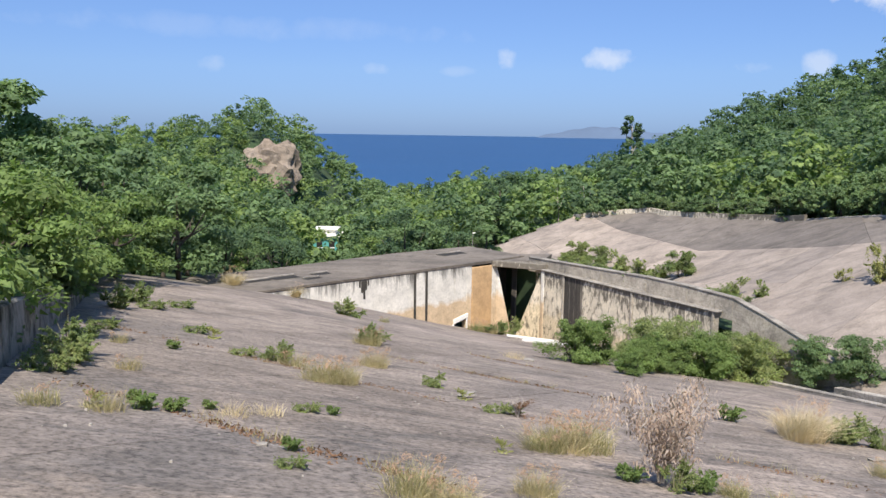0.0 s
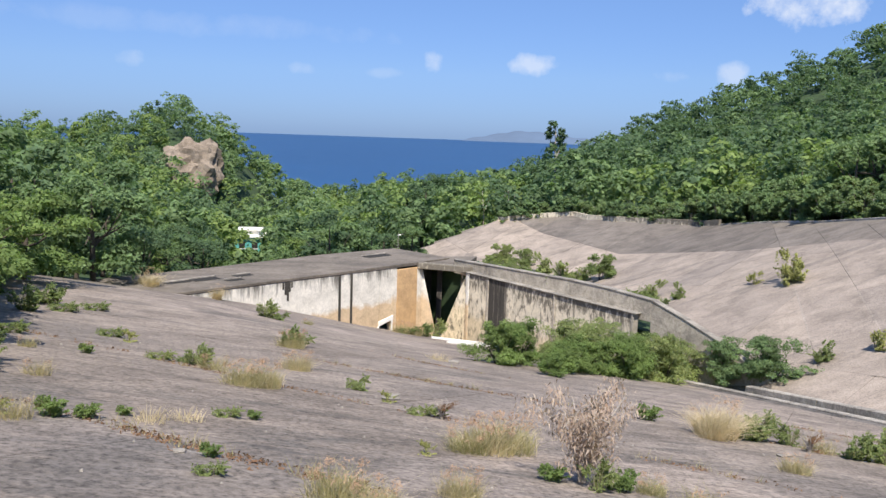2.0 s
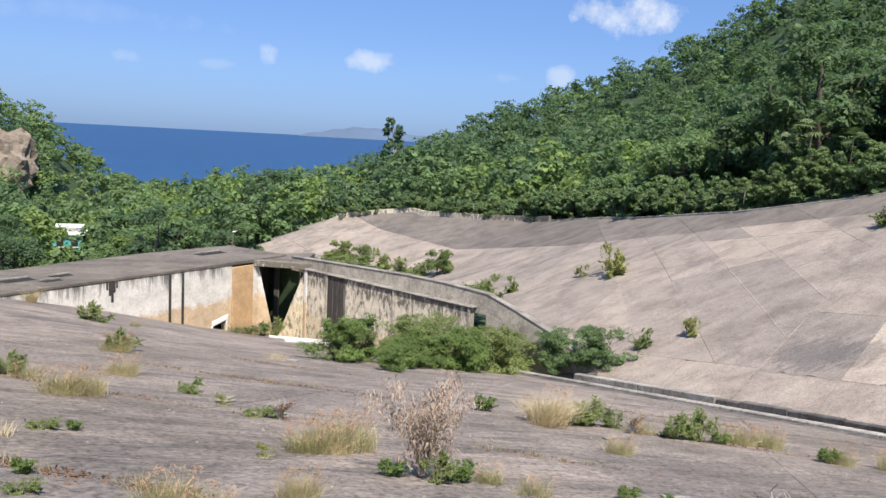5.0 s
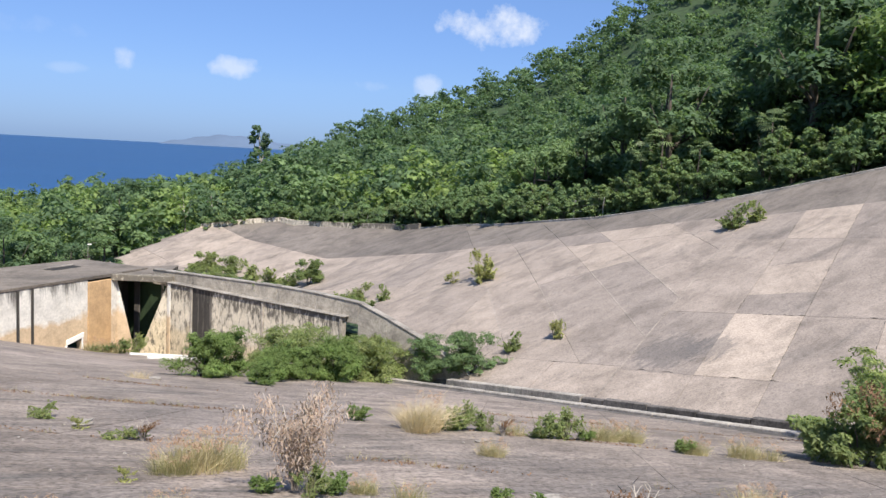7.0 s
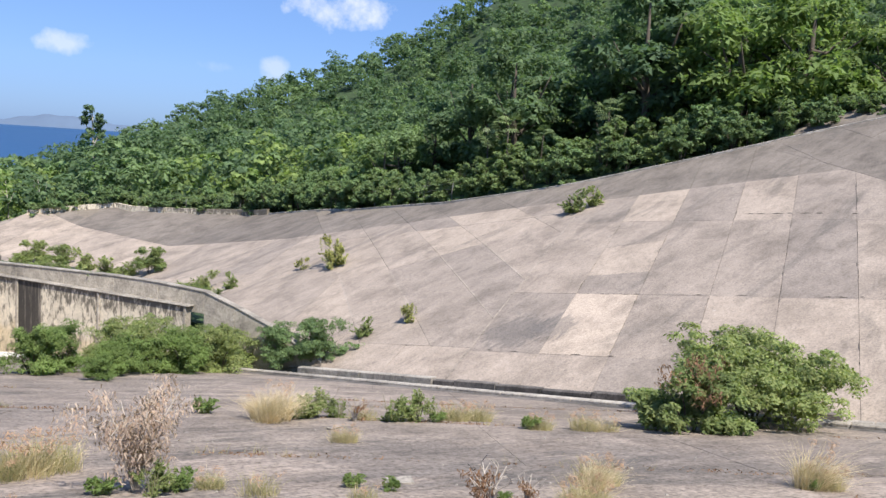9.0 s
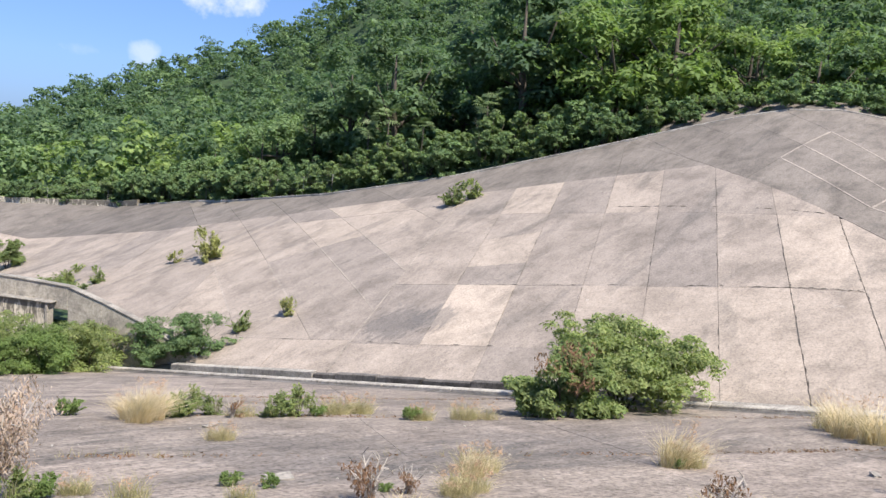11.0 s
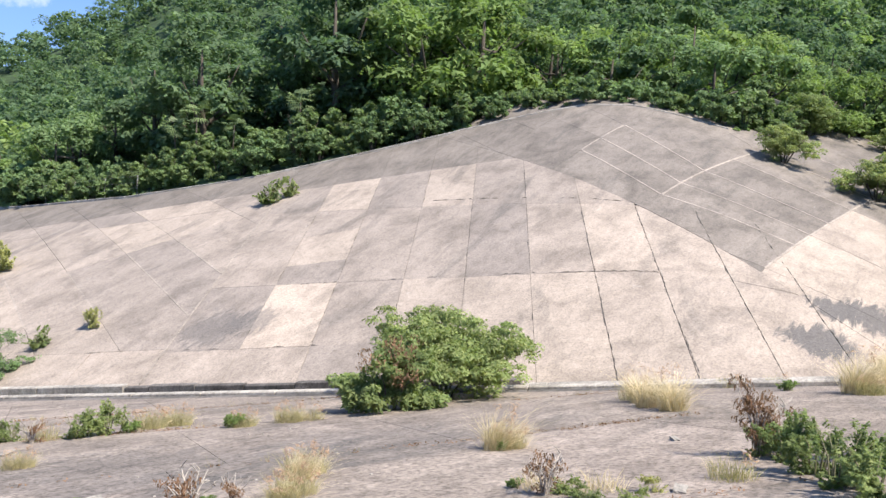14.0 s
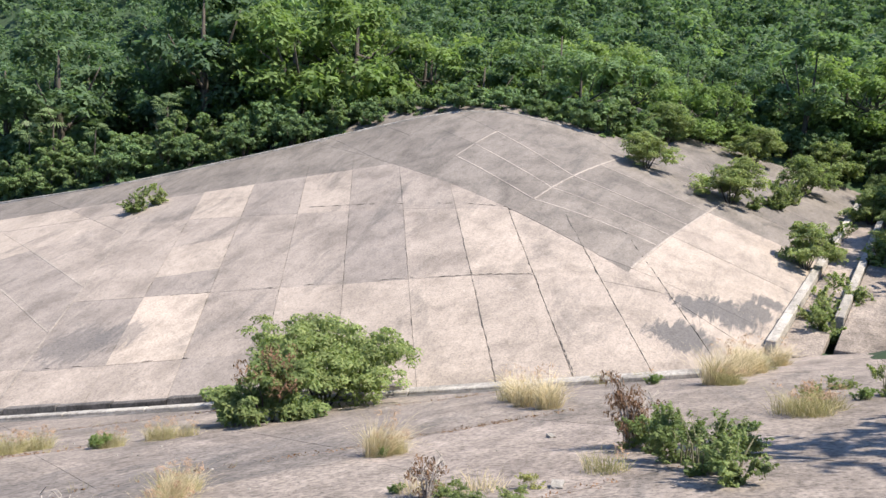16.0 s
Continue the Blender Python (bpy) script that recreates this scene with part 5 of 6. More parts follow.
for s, z0 in ((3.35, -12.2), (8.36, -11), (13.2, -9.6)):
    wpart("rib", prism([wpt(s, -.36), wpt(s + .14, -.36), wpt(s + .14, 0), wpt(s, 0)], z0, -7.58, .02), M_PARAPET, "pale vertical rib")
wpart("coping", prism([wpt(1.5, -.40), wpt(13.5, -.40), wpt(13.5, .0), wpt(1.5, .0)], -7.62, -7.54, .03), M_CAP, "concrete ledge")
wpart("buttress", prism([wpt(1.55, -.34), wpt(1.8, -.34), wpt(1.8, .1), wpt(1.55, .1)], -12.4, -7.62, .03), M_FACE, "pale end of the wing wall")
knots = (0, 3, 6, 9, 11.5, 14.0, 15.6, 17.4, 19.0, WL)
tops = (-7.16, -7.05, -6.95, -6.85, -6.85, -6.95, -7.4, -8.0, -8.7, -9.35)
for i in range(len(knots) - 1):
    a, e = knots[i], knots[i + 1]
    z0 = -12.4 if a > 13 else -7.9
    wpart("parapet", prism([wpt(a, .0), wpt(e, .0), wpt(e, .28), wpt(a, .28)], z0, [tops[i], tops[i + 1], tops[i + 1], tops[i]], .02), M_PARAPET, "stained sloping parapet")
    wpart("parapet_cap", prism([wpt(a, -.03), wpt(e, -.03), wpt(e, .31), wpt(a, .31)], [tops[i], tops[i + 1], tops[i + 1], tops[i]], [tops[i] + .07, tops[i + 1] + .07, tops[i + 1] + .07, tops[i] + .07], .015), M_CAP, "weathered concrete cap")
tagged(wing, "tall black-streaked concrete wing wall with a sloping parapet", "retaining wall")
WALLTOP = {"a": make_shrub(91, "wall_shrub", 2.4, 1.2, 60, 40, .045, M_SHRUB, "green shrub growing behind the parapet", 6, 2.4, .05, "shrub", .8, (.05, .11), True)}
put(WALLTOP, [(*wpt(1.6, 1.5), "a", .65, 0), (*wpt(3.6, 1.4), "a", .75, 90), (*wpt(5.2, 1.1), "a", .6, 90), (*wpt(7.8, .7), "a", .7, 200), (*wpt(9.4, .9), "a", .5, 200), (*wpt(12.2, .9), "a", .75, 20), (*wpt(13.3, 1.1), "a", .6, 120)], "shrubs behind the parapet", lambda x, y: -7.6)
# fill behind the wall
bm = prism([wpt(-3, .28), wpt(WL - 3, .28), wpt(WL - 3, 2.6), wpt(-3, 3.4)], -13, [-7.65, -8.6, -8.8, -7.65], 0)
tagged(part("backfill", bm, M_EARTH, None), "earth behind the wing wall", "ground", "", "structure")

# pale kerbs of a small basin on the floor of the pit
basin = empty("basin_kerbs", (5, 42, -11.2))


def floor_bar(p, q, w=.15):
    p, q = np.array(p), np.array(q)
    bm = strip(p, q, w, (float(near_z(*p)) - .1, float(near_z(*q)) - .1), (float(near_z(*p)) + .12, float(near_z(*q)) + .12), .02)
    bmesh.ops.transform(bm, matrix=Matrix.Translation((-5, -42, 11.2)), verts=bm.verts)
    part("kerb", bm, M_WHITE, basin)


for p, q in (((3.5, 41.6), (6.3, 42.6)), ((4.0, 38.6), (6.9, 40.4)), ((6.4, 42.3), (4.4, 38.9))):
    floor_bar(p, q)
tagged(basin, "white-painted low kerbs on the pit floor", "kerb")

# ---- retaining wall on the upper side ----
left = empty("retaining_wall", (-7, 14, -5))
M_LEFT = plaster("old_wall_plaster", (0.22, 0.21, 0.17), (0.34, 0.31, 0.27), -6, -3, 1.0, (0.045, 0.045, 0.035), (1.0, 0.8), (0.44, 0.60))
ld = np.array((-0.348, 0.9377))
l0 = np.array((-5.6, 10.3)) - ld * 8.5
for i in range(9):
    p, q = l0 + ld * 2.6 * i, l0 + ld * 2.6 * (i + 1) - ld * .02
    za, zb = float(near_z(*p)), float(near_z(*q))
    bm = strip(q, p, .3, (zb - .5, za - .5), (zb + .72, za + .72), .03)
    bmesh.ops.transform(bm, matrix=Matrix.Translation((7, -14, 5)), verts=bm.verts)
    part("wall_bay", bm, M_LEFT, left)
tagged(left, "low mossy concrete retaining wall under trees", "retaining wall")

# ---- channel and drain ----
channel = tagged(empty("channel", (18, 16, -7)), "open concrete drainage channel with two kerbs", "channel", "", "structure")


def along(u, v):
    return CH0 + CU * u + CV * v


def kerb_run(parent, org, name, fn, s0, s1, o0, o1, rise, sink, m, zfn, piece=2.4, label="", jag=0.0):
    s = s0
    r = random.Random(int(s0 * 10 + o0 * 100))
    while s < s1 - .2:
        e = min(s + piece, s1)
        quad = [fn(s, o0), fn(e - .012, o0), fn(e - .012, o1), fn(s, o1)]
        za, zb = float(zfn(*fn(s, (o0 + o1) / 2))), float(zfn(*fn(e, (o0 + o1) / 2)))
        k = r.uniform(-jag, jag * .3)
        bm = prism(quad, [za - sink, zb - sink, zb - sink, za - sink], [za + rise + k, zb + rise + k, zb + rise + k, za + rise + k], .025)
        bmesh.ops.transform(bm, matrix=Matrix.Translation(-Vector(org)), verts=bm.verts)
        part(name, bm, m, parent, label)
        s = e


def line_z(x, y):
    u, v, a, c = valley(x, y)
    return CHZ - CFALL * u


OC = (18, 16, -7)
kerb_run(channel, OC, "near_kerb", along, 0.0, 30.5, -1.45, -1.2, .05, .8, M_KERB, lambda x, y: near_z(x, y) + .10)
kerb_run(channel, OC, "far_kerb", along, -.3, 7.6, -.25, 0.0, .14, .9, M_KERB, line_z)
kerb_run(channel, OC, "far_kerb", along, 7.6, 20.4, -.25, 0.0, .34, .9, M_STREAKED, line_z, 1.7, "broken stone-faced kerb", .07)
kerb_run(channel, OC, "far_kerb", along, 20.4, 27.2, -.30, 0.0, .38, .9, M_KERB, line_z, 3.4, "pale patched kerb")
kerb_run(channel, OC, "channel_bed", along, -.3, 30.5, -1.2, -.25, -.42, .8, M_NEAR, line_z, 3.0)
kerb_run(channel, OC, "silt_strip", along, 4.0, 30.0, -1.85, -1.46, .012, .05, M_STREAKED, near_z, 1.6, "dark strip along the kerb")
drain = tagged(empty("drain", (40, -2, -3)), "side drain with two pale kerbs running uphill", "channel", "", "structure")


def drun(a, c):
    return DR0 + DRU * a + DRV * c


def drain_z(x, y):
    return DRZ + 0.148 * valley(x, y)[2]


OD = (40, -2, -3)
kerb_run(drain, OD, "near_kerb", drun, -.2, 31, -.32, 0.0, .16, .8, M_KERB, drain_z, 3.2)
kerb_run(drain, OD, "far_kerb", drun, 3.4, 31, -1.85, -1.55, .16, .8, M_KERB, drain_z, 3.2)
kerb_run(drain, OD, "drain_bed", drun, -.2, 31, -1.55, -.32, -.2, .5, M_NEAR, drain_z, 4.0)
kerb_run(drain, OD, "apron_slab", drun, 0.5, 31, -5.5, -1.87, -.05, .6, M_NEAR, drain_z, 3.6)

# low walls along the top of the far slope
coping = tagged(empty("top_wall", (30, 60, -6)), "low stained wall along the top of the far slope", "wall", "", "structure")


def topline(u, off):
    return along(u, float(top_v(u)) + off)


kerb_run(coping, (30, 60, -6), "wall_bay", topline, 62, 88, .1, .4, .42, .8, M_WING, far_z, 2.2)
kerb_run(coping, (30, 60, -6), "edge_strip", topline, 2, 62, .05, .35, .05, .5, M_KERB, far_z, 2.6)


def rightline(c, off):
    return drun(float(end_a(c)) + .1 + off, c)


kerb_run(coping, (30, 60, -6), "wall_bay", rightline, 9.5, 14.5, .1, .4, .6, .8, M_LEFT, far_z, 2.4)

# old wire fence in the hedge
fence = empty("wire_fence", (*topline(60, .9), float(far_z(*topline(60, .6)))))
fo = fence.location.copy()
M_WIRE = plainish("galvanised_wire", (0.24, 0.23, 0.21), 0.5, .15)
fpts = []
for i in range(14):
    x, y = topline(38 + 3.2 * i, .9)
    z = float(far_z(*topline(38 + 3.2 * i, .3)))
    fpts.append(Vector((x, y, z)) - fo)
    tubes_ob("post", [((fpts[-1] - Vector((0, 0, .4)), fpts[-1] + Vector((0, 0, .8)), fpts[-1] + Vector((.05, 0, 1.35))), (.02, .02, .018))], M_WIRE, fence)
for h in (.5, .9, 1.3):
    tubes_ob("wire", [([p + Vector((0, 0, h)) for p in fpts], [.006] * len(fpts))], M_WIRE, fence, "", 4)
tagged(fence, "old wire fence with thin posts in the hedge", "fence")

# litter, chips and thin grass along the joints of the near slope
rng = np.random.default_rng(77)


def on_near(c, e):
    return 0.524 * c + 0.852 * e, 0.852 * c - 0.524 * e


def free(x, y):
    u, v, a, k = valley(x, y)
    return v < -2 and float(wall_side(x, y)) > .5 and y > 1 and x * x + y * y > 9


litter, grass_at = [], []
for c in (0.6, 5.4, 10.3, 15.1, 20.0):
    patch = rng.uniform(-14, 16, 9)
    for _ in range(260):
        e = rng.choice(patch) + rng.normal() * .9
        x, y = on_near(c + rng.normal() * .07, e)
        if free(x, y):
            litter.append((x, y, float(near_z(x, y)) + .012, .10))
            if rng.random() < .16:
                grass_at.append((x, y))
tagged(leaves("leaf_litter", rng, litter, 3, .022, M_BROWNLEAF, None, "", 2.0, 0, .08), "brown leaf litter lying along the slab joints", "litter", "", "stuff")
gv, gf = [], []
for x, y in grass_at:
    z = float(near_z(x, y))
    for _ in range(7):
        px, py, a, h = x + rng.normal() * .05, y + rng.normal() * .05, rng.uniform(0, 6.28), rng.uniform(.05, .16)
        k = len(gv)
        gv += [(px - .003, py, z), (px + .003, py, z), (px + math.cos(a) * h * .5, py + math.sin(a) * h * .5, z + h)]
        gf.append([k, k + 1, k + 2])
tagged(mesh_ob("joint_grass", gv, gf, M_GRASS, None), "thin half-dry grass sprouting along slab joints", "grass", "", "stuff")
cv, cf = [], []
for _ in range(420):
    x, y = rng.uniform(-8, 16), rng.uniform(2, 26)
    if not free(x, y):
        continue
    s, z, k = rng.uniform(.008, .028), float(near_z(x, y)) + .004, len(cv)
    a = rng.uniform(0, 6.28)
    ring = [(x + math.cos(a + j * 1.57) * s * rng.uniform(.7, 1.4), y + math.sin(a + j * 1.57) * s * rng.uniform(.7, 1.4)) for j in range(4)]
    cv += [(px, py, z - .01) for px, py in ring] + [(x + (px - x) * .6, y + (py - y) * .6, z + s * .5) for px, py in ring]
    cf += [[k, k + 1, k + 5, k + 4], [k + 1, k + 2, k + 6, k + 5], [k + 2, k + 3, k + 7, k + 6], [k + 3, k, k + 4, k + 7], [k + 4, k + 5, k + 6, k + 7]]
tagged(mesh_ob("concrete_chips", cv, cf, M_KERB, None), "small pale concrete chips scattered on the slope", "rubble", "", "stuff")


def chunk(x, y, w, h, turn):
    bm = bmesh.new()
    bmesh.ops.create_cube(bm, size=1)
    bmesh.ops.subdivide_edges(bm, edges=list(bm.edges), cuts=2, use_grid_fill=True)
    for v in bm.verts:
        v.co = Vector((v.co.x * w, v.co.y * w * .6, v.co.z * h)) * (1 + .35 * noise.noise(v.co * 2 + Vector((x, y, 0))))
    ob = part("concrete_fragment", bm, M_KERB, None)
    ob.matrix_basis = pose(x, y, float(near_z(x, y)) + h * .3, 0, 0, turn)
    return tagged(ob, "broken pale concrete fragment on the slope", "rubble", "concrete fragments")


for row in ((6.6, 11.6, .22, .06, 20), (.45, 13.0, .3, .08, 60), (4.9, 7.1, .28, .05, -20), (2.75, 24.2, .3, .1, 0), (-1.6, 7.0, .1, .03, 0), (-3.1, 5.2, .12, .04, 50), (7.6, 2.0, .2, .05, 10), (11.0, 3.0, .15, .05, 40)):
    chunk(*row)

# ---- slabs of the lining ----
sr = random.Random(11)
G, E = np.array((0.524, 0.852)), np.array((0.852, -0.524))
rows = (-14, -9, -4.2, 0.6, 5.4, 10.3, 15.1, 20, 25, 30, 35, 41, 47)
for i in range(len(rows) - 1):
    e = -44 + sr.uniform(0, 2)
    while e < 30:
        w = sr.choice((3.4, 3.8, 4.2, 5.0))
        poly = [tuple(G * c + E * k) for c, k in ((rows[i], e), (rows[i], e + w), (rows[i + 1], e + w), (rows[i + 1], e))]
        e += w
        poly = clip(poly, -0.9377, -0.348, 5.6 * 0.9377 - 10.3 * 0.348 - .02)
        poly = clip(poly, CV[0], CV[1], float(CH0 @ CV) - 1.46) if len(poly) > 2 else []
        poly = clip(poly, 0.8468, 0.5317, 5.0 * .8468 + 45.6 * .5317 - .3) if len(poly) > 2 else []
        poly = clip(poly, float(fb[0]), float(fb[1]), float(F0 @ fb) - .02) if len(poly) > 2 else []
        poly = clip(poly, 0, -1, 9) if len(poly) > 2 else []
        if len(poly) > 2:
            slab("slab", poly, near_z, M_NEAR, near_slope, .005, 1.4, sr.uniform(-.002, .004))
for i in range(4):
    for j in range(3):
        x0, y0 = 17.0 + 3.4 * i, -9.0 + 3.4 * j
        poly = clip([(x0, y0), (x0 + 3.4, y0), (x0 + 3.4, y0 + 3.4), (x0, y0 + 3.4)], -CV[0], -CV[1], -(float(CH0 @ CV) - 1.46))
        poly = clip(poly, DRV[0], DRV[1], float(DR0 @ DRV) - .34) if len(poly) > 2 else []
        poly = clip(poly, DRU[0], DRU[1], float(DR0 @ DRU) + .45) if len(poly) > 2 else []
        if len(poly) > 2:
            slab("slab", poly, near_z, M_NEAR, near_slope, .01, 1.7)

HIPX, HIPY, HIPC = 0.875, -0.485, 22.4


def far_cell(poly, m, left, low=False, tone=None, gap=.006):
    if left:
        poly = clip(poly, HIPX, HIPY, HIPC)
    else:
        poly = clip(poly, -HIPX, -HIPY, -HIPC)
    if len(poly) > 2:
        poly = clip(poly, -DRV[0], -DRV[1], -float(DR0 @ DRV))
    if len(poly) > 2:
        poly = clip(poly, DRU[0], DRU[1], float(DR0 @ DRU) + (33.1 if low else 28.1))
    if len(poly) > 2 and low:
        n = DRU + .42 * DRV
        poly = clip(poly, n[0], n[1], float(DR0 @ n) + 28.1 + .42 * 13.2)
    if len(poly) > 2:
        poly = clip(poly, CV[0], CV[1], float(CH0 @ CV) + (40 if low else 27.5))
    if len(poly) > 2:
        ob = slab("slab", poly, far_z, m, far_slope, gap, 1.5, sr.uniform(-.004, .006))
        if ob:
            k = sr.uniform(.3, .7) if tone is None else .5 + (tone - .54) * 1.1 + sr.uniform(-.05, .05)
            ob.color = (k, k, k, 1)


def uvp(w, v, shear):
    return tuple(CH0 + CU * (w + shear * v) + CV * v)


def cut(poly, au, av, c):
    """The part of a polygon with au * u + av * v <= c, in the valley's own axes."""
    n = CU * au + CV * av
    return clip(poly, n[0], n[1], c + float(CH0 @ n)) if len(poly) > 2 else []


# bays that run up the slope: foot of each joint, and the level of the cross joints there
cols = (-11.2, -8.8, -6.4, -4.0, -1.7, .55, 2.85, 5.0, 7.2, 9.55, 11.9, 14.6, 17.25, 20.25)
TONES = ((0.60, 0.56, 0.58, 0.62, 0.62, 0.58, 0.66, 0.62, 0.60, 0.55, 0.42, 0.62, 0.60),
         (0.60, 0.56, 0.62, 0.62, 0.60, 0.58, 0.64, 0.70, 0.66, 0.62, 0.48, 0.94, 0.40),
         (0.54, 0.55, 0.55, 0.57, 0.60, 0.62, 0.68, 0.50, 0.36, 0.46, 0.50, 0.42, 0.48),
         (0.36, 0.36, 0.38, 0.38, 0.40, 0.46, 0.52, 0.44, 0.36, 0.62, 0.36, 0.70, 0.44))


def level(i, w):
    """Cross joint i at the foot w of a bay."""
    return (0.0, 2.4, 6.2 + .07 * max(0.0, w - 8), 11.6 + .2 * max(0.0, w - 4), 17.9, 29.0)[i]


for j in range(len(cols) - 1):
    w0, w1 = cols[j], cols[j + 1]
    for i in range(5):
        lo = (level(i, w0), level(i, w1))
        hi = (level(i + 1, w0), level(i + 1, w1))
        if i == 0 and w1 < 14:
            continue
        if i == 1 and w1 < 14:
            lo = (0.0, 0.0)
        if i == 4:
            hi = tuple(float(top_v(w + 6)) for w in (w0, w1))
        poly = [uvp(w0, lo[0], .25), uvp(w1, lo[1], .25), uvp(w1, hi[1], .25), uvp(w0, hi[0], .25)]
        wide_joint = 1 <= i <= 2 and -2 < w1 < 6
        if i == 2 and 14 < w0 < 15:
            # one bay is cast in three pours, the middle one paler
            cuts = (lo, (8.6, 8.4), (11.6, 11.2), hi)
            for (p0, p1), (q0, q1), tone in zip(cuts, cuts[1:], (.34, .74, .50)):
                far_cell([uvp(w0, p0, .25), uvp(w1, p1, .25), uvp(w1, q1, .25), uvp(w0, q0, .25)], M_FAR, True, tone=tone)
            continue
        far_cell(poly, M_DARK if i == 4 else M_FAR, True, tone=TONES[min(i, 3)][j], gap=.010 if wide_joint else .005)
# at the bend the joints swing round: oblique bays under a long oblique joint
for k, (w0, w1, tone) in enumerate(((-4.0, 7.4, .5), (7.4, 12.35, .48), (12.35, 15.7, .40), (15.7, 19.7, .46), (19.7, 23.5, .56))):
    poly = cut([uvp(w0, 2.6, 1.2), uvp(w1, 2.6, 1.2), uvp(w1, 25, 1.2), uvp(w0, 25, 1.2)], -1, .25, -20.25)
    far_cell(cut(poly, .73, 1, 33.55), M_FAR, True, tone=tone) if len(poly) > 2 else None
    poly = cut(poly, -.73, -1, -33.55)
    far_cell(cut(poly, 0, 1, 16.4), M_FAR, True, tone=(.5, .62, .70, .50, .60)[k])
    far_cell(cut(cut(poly, 0, -1, -16.4), 0, 1, 18.6), M_FAR, True, tone=(.4, .66, .36, .40, .45)[k])
    far_cell(cut(cut(poly, 0, -1, -18.6), 0, 1, float(top_v((w0 + w1) / 2 + 25.5))), M_DARK, True)
for w0, w1 in ((20.25, 23.4), (23.4, 27.6), (27.6, 32.0)):
    far_cell(cut([uvp(w0, 0, .25), uvp(w1, 0, .25), uvp(w1, 2.6, .25), uvp(w0, 2.6, .25)], 1, -1.2, 26.6), M_FAR, True, tone=.62)
# further down the valley they lean less
w = 6.0
while w < 92:
    wide = sr.choice((3.7, 4.1, 4.5))
    for i, (v0, v1) in enumerate(((0.0, 2.6), (2.6, 11.0), (11.0, 18.7), (18.7, 28.0))):
        poly = cut([uvp(w, v0, .42), uvp(w + wide, v0, .42), uvp(w + wide, v1, .42), uvp(w, v1, .42)], -1, 1.2, -23.5)
        if i == 0:
            poly = cut(poly, -1, 0, -29.7)
        um = w + wide / 2 + .42 * (v0 + v1) / 2
        poly = cut(cut(poly, 0, 1, float(top_v(um))), 1, 0, 88.5)
        if len(poly) > 2:
            far_cell(poly, M_DARK if i == 3 else M_FAR, True, tone=sr.choice((.44, .56, .66)), gap=.012 if um > 42 else .006)
    w += wide
# the face towards the side drain
acols = (-8.0, -3.0, 1.2, 4.3, 6.1, 8.5, 11.9, 15.4, 19.0, 22.8, 26.6, 30.4, 34.2, 38.0)
brows = (0.0, 4.9, 10.4, 16.2, 20.5, 26)


def lean(c):
    """How far the joints of that face have moved along at height c."""
    return .04 * min(c, 10.4) + .55 * max(0.0, c - 10.4)


def drain_cell(a0, a1, b0, b1):
    return [tuple(DR0 + DRU * a + DRV * c) for a, c in ((a0 + lean(b0), b0), (a1 + lean(b0), b0), (a1 + lean(b1), b1), (a0 + lean(b1), b1))]


for j in range(len(acols) - 1):
    for i in range(len(brows) - 1):
        pale = i == 0 and acols[j] < 9
        far_cell(drain_cell(acols[j], acols[j + 1], brows[i], brows[i + 1]), M_FAR if pale else M_DARK, False, brows[i + 1] <= 13.2, tone=.64)
# pale mortar in the joints of that face
for i in range(1, 4):
    for j in range(1, 8):
        c = brows[i]
        a0, a1 = acols[j] + lean(c), acols[j + 1] + lean(c) - .03
        x, y = DR0 + DRU * a0 + DRV * c
        if HIPX * x + HIPY * y < HIPC + .3 or a1 > float(end_a(c)) or i == 3 and j > 4:
            continue
        ends = [tuple(DR0 + DRU * a + DRV * k) for a, k in ((a0, c - .045), (a1, c - .045), (a1, c + .045), (a0, c + .045))]
        slab("joint_mortar", ends, far_z, M_MORTAR, far_slope, .0, 1.0, .012)
for i in range(1, 3):
    for j in range(2, 9):
        c0, c1 = brows[i] + .06, brows[i + 1] - .06
        x, y = DR0 + DRU * (acols[j] + lean(c1)) + DRV * c1
        if HIPX * x + HIPY * y < HIPC + .3 or acols[j] + lean(c1) > float(end_a(c1)) or i == 2 and j > 5:
            continue
        ends = [tuple(DR0 + DRU * (acols[j] + lean(k) + d) + DRV * k) for d, k in ((-.045, c0), (.045, c0), (.045, c1), (-.045, c1))]
        slab("joint_mortar", ends, far_z, M_MORTAR, far_slope, .0, 1.0, .012)
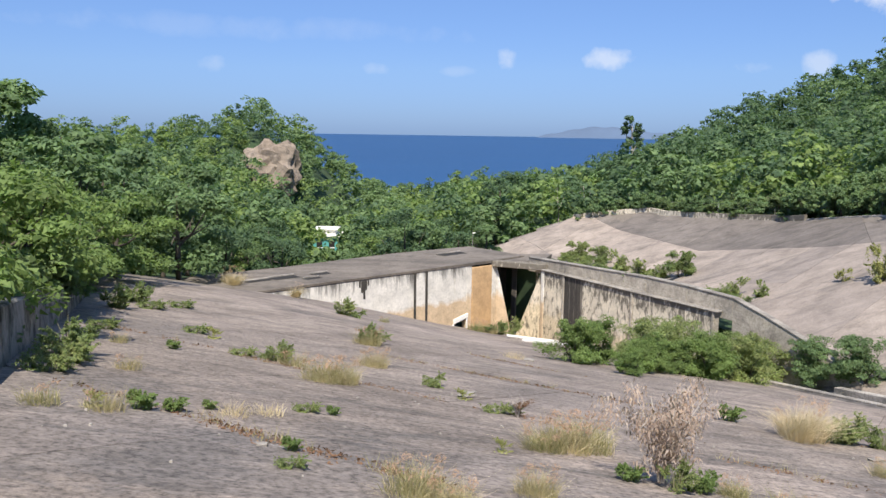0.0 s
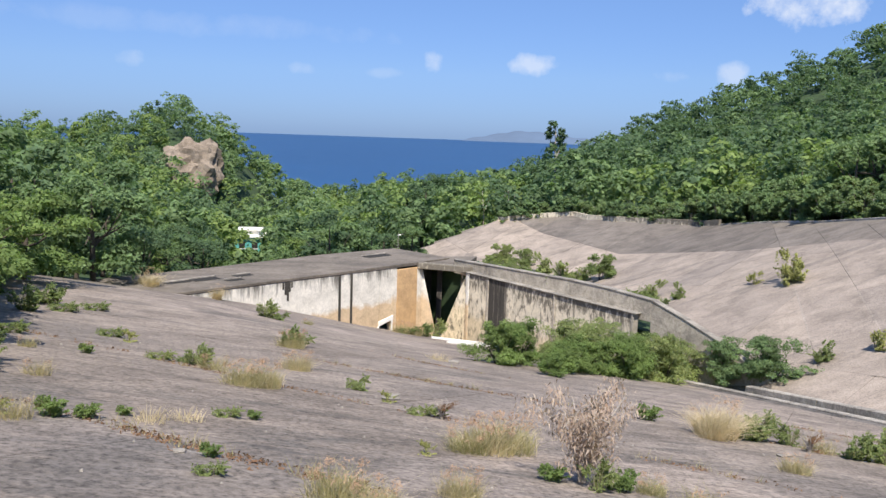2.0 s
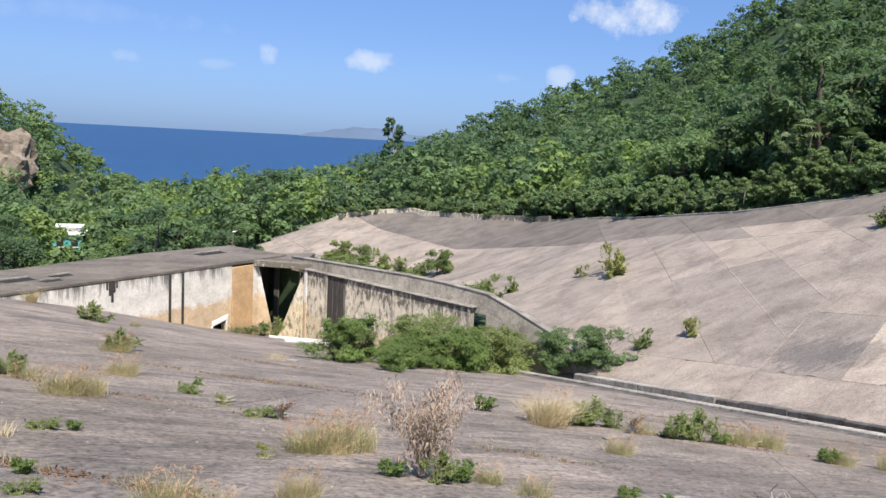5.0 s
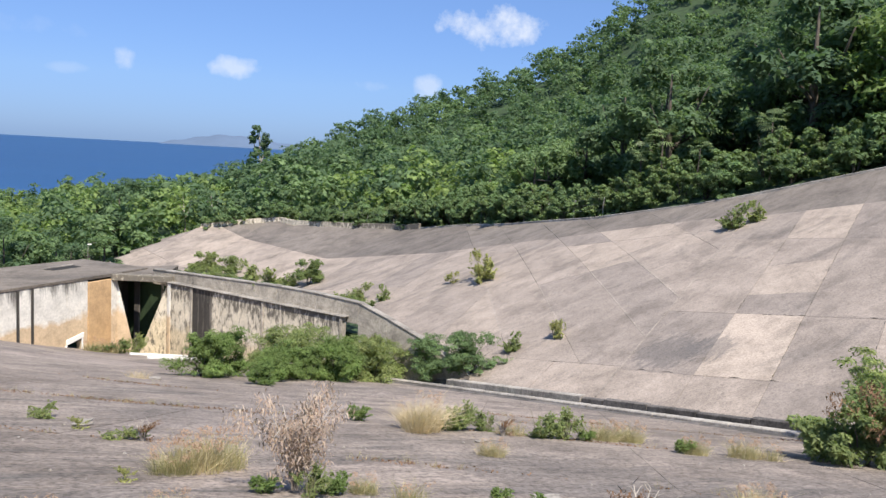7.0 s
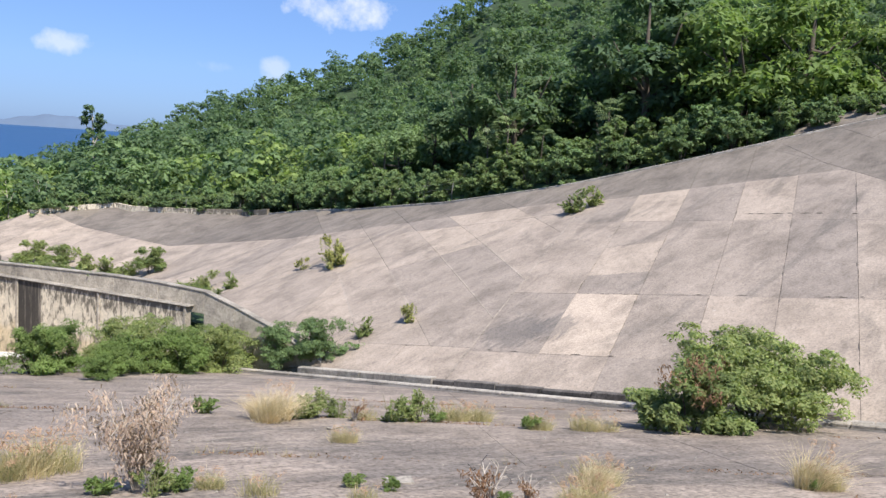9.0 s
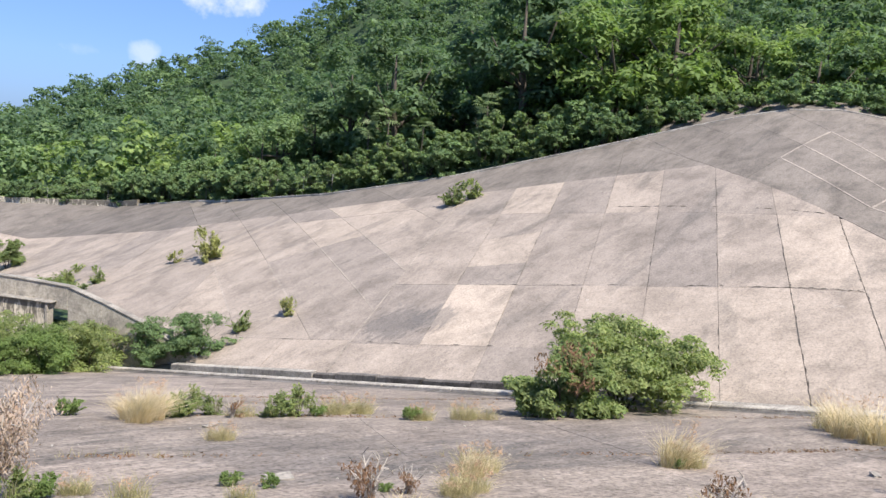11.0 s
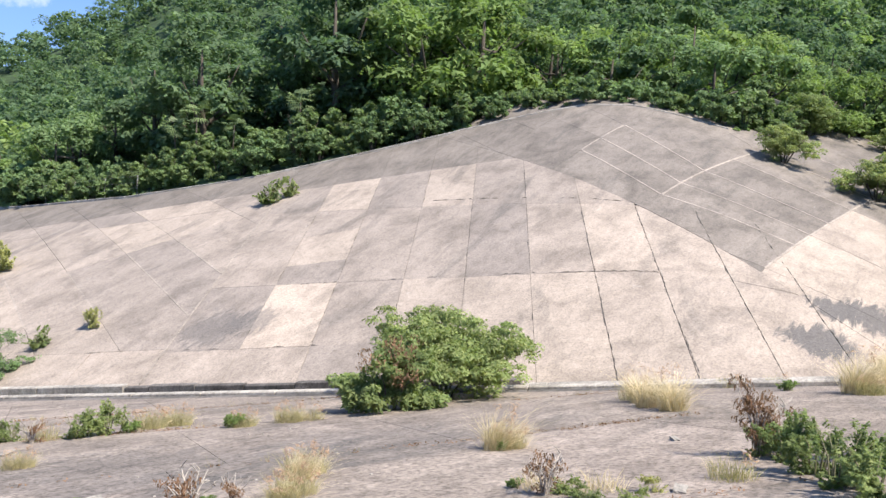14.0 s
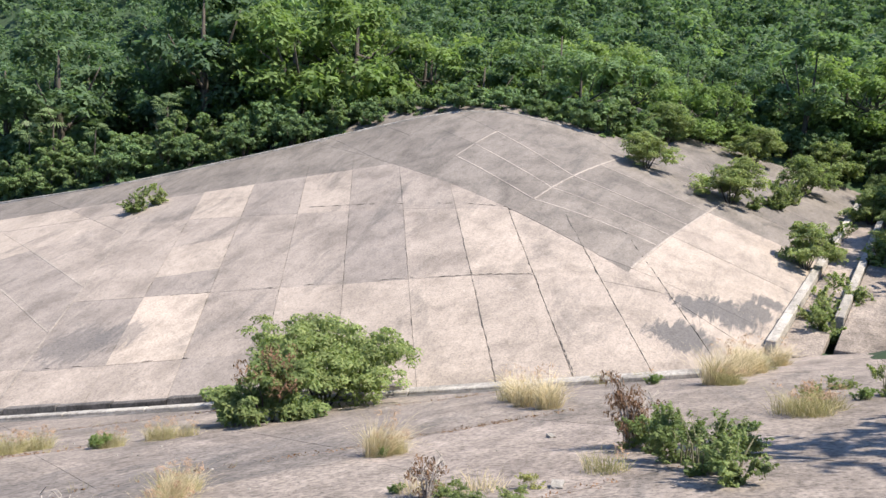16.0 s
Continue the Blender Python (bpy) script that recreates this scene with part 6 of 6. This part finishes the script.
# pale mortar along the oblique joints at the bend
for w0, v0, v1 in ((12.35, 8.1, 12.9), (15.7, 4.9, 11.7), (19.7, 5.3, 10.2), (23.5, 4.7, 10.7)):
    far_joint = [uvp(w0 - .05, v0, 1.2), uvp(w0 + .05, v0, 1.2), uvp(w0 + .05, v1, 1.2), uvp(w0 - .05, v1, 1.2)]
    slab("joint_mortar", far_joint, far_z, M_MORTAR, far_slope, .0, 1.0, .010)
slab("joint_mortar", [uvp(20.22, .6, .25), uvp(20.30, .6, .25), uvp(20.30, 15.6, .25), uvp(20.22, 15.6, .25)], far_z, M_MORTAR, far_slope, .0, 1.0, .010)
# dark rotted filler and moss that stands ragged in the open joints of the far slope
rng = np.random.default_rng(99)
M_ROT = plainish("rotted_joint_filler", (0.10, 0.088, 0.075), 1.0, 0.5, 8)
rv, rf = [], []
OPEN_JOINTS = [((w, .1), (w, level(3, w)), .25, .8) for w in (-1.7, .55, 2.85, 5.0)] + [((w, 2.6), (w, 16.5), .25, .35) for w in (7.2, 9.55, 11.9, 14.6, 17.25)]
OPEN_JOINTS += [((7.0, 6.2), (18.5, 6.8), 0, .5), ((2.9, 6.25), (6.6, 6.25), .25, .8), ((5.5, 11.8), (16, 14.0), 0, .45), ((14.9, 2.4), (26, 2.55), 0, .35), ((20.25, .5), (20.25, 15), .25, .3)]
for (w0, v0), (w1, v1), shear, full in OPEN_JOINTS:
    p, q = np.array(uvp(w0, v0, shear)), np.array(uvp(w1, v1, shear))
    length = float(np.linalg.norm(q - p))
    d = (q - p) / length
    side = np.array((-d[1], d[0]))
    k, wob = 0.0, 0.0
    while k < length:
        e = k + rng.uniform(.12, .5)
        wob = .6 * wob + rng.normal() * .014
        if rng.random() < full:
            a, c = p + d * k + side * wob, p + d * min(e, length) + side * (wob + rng.normal() * .01)
            h, n = rng.uniform(.004, .021), len(rv)
            for o, lift in ((a - side * h * .4, .004), (a + side * h * .4, .004), ((a + c) / 2 + side * h, .022), (c + side * h * .4, .004), (c - side * h * .4, .004), ((a + c) / 2 - side * h, .022)):
                rv.append((o[0], o[1], float(far_z(o[0], o[1])) + lift))
            rf.append(list(range(n, n + 6)))
        k = e
tagged(mesh_ob("joint_filler", rv, rf, M_ROT, None), "dark ragged rotted filler along the open slab joints", "joint filler", "", "stuff")
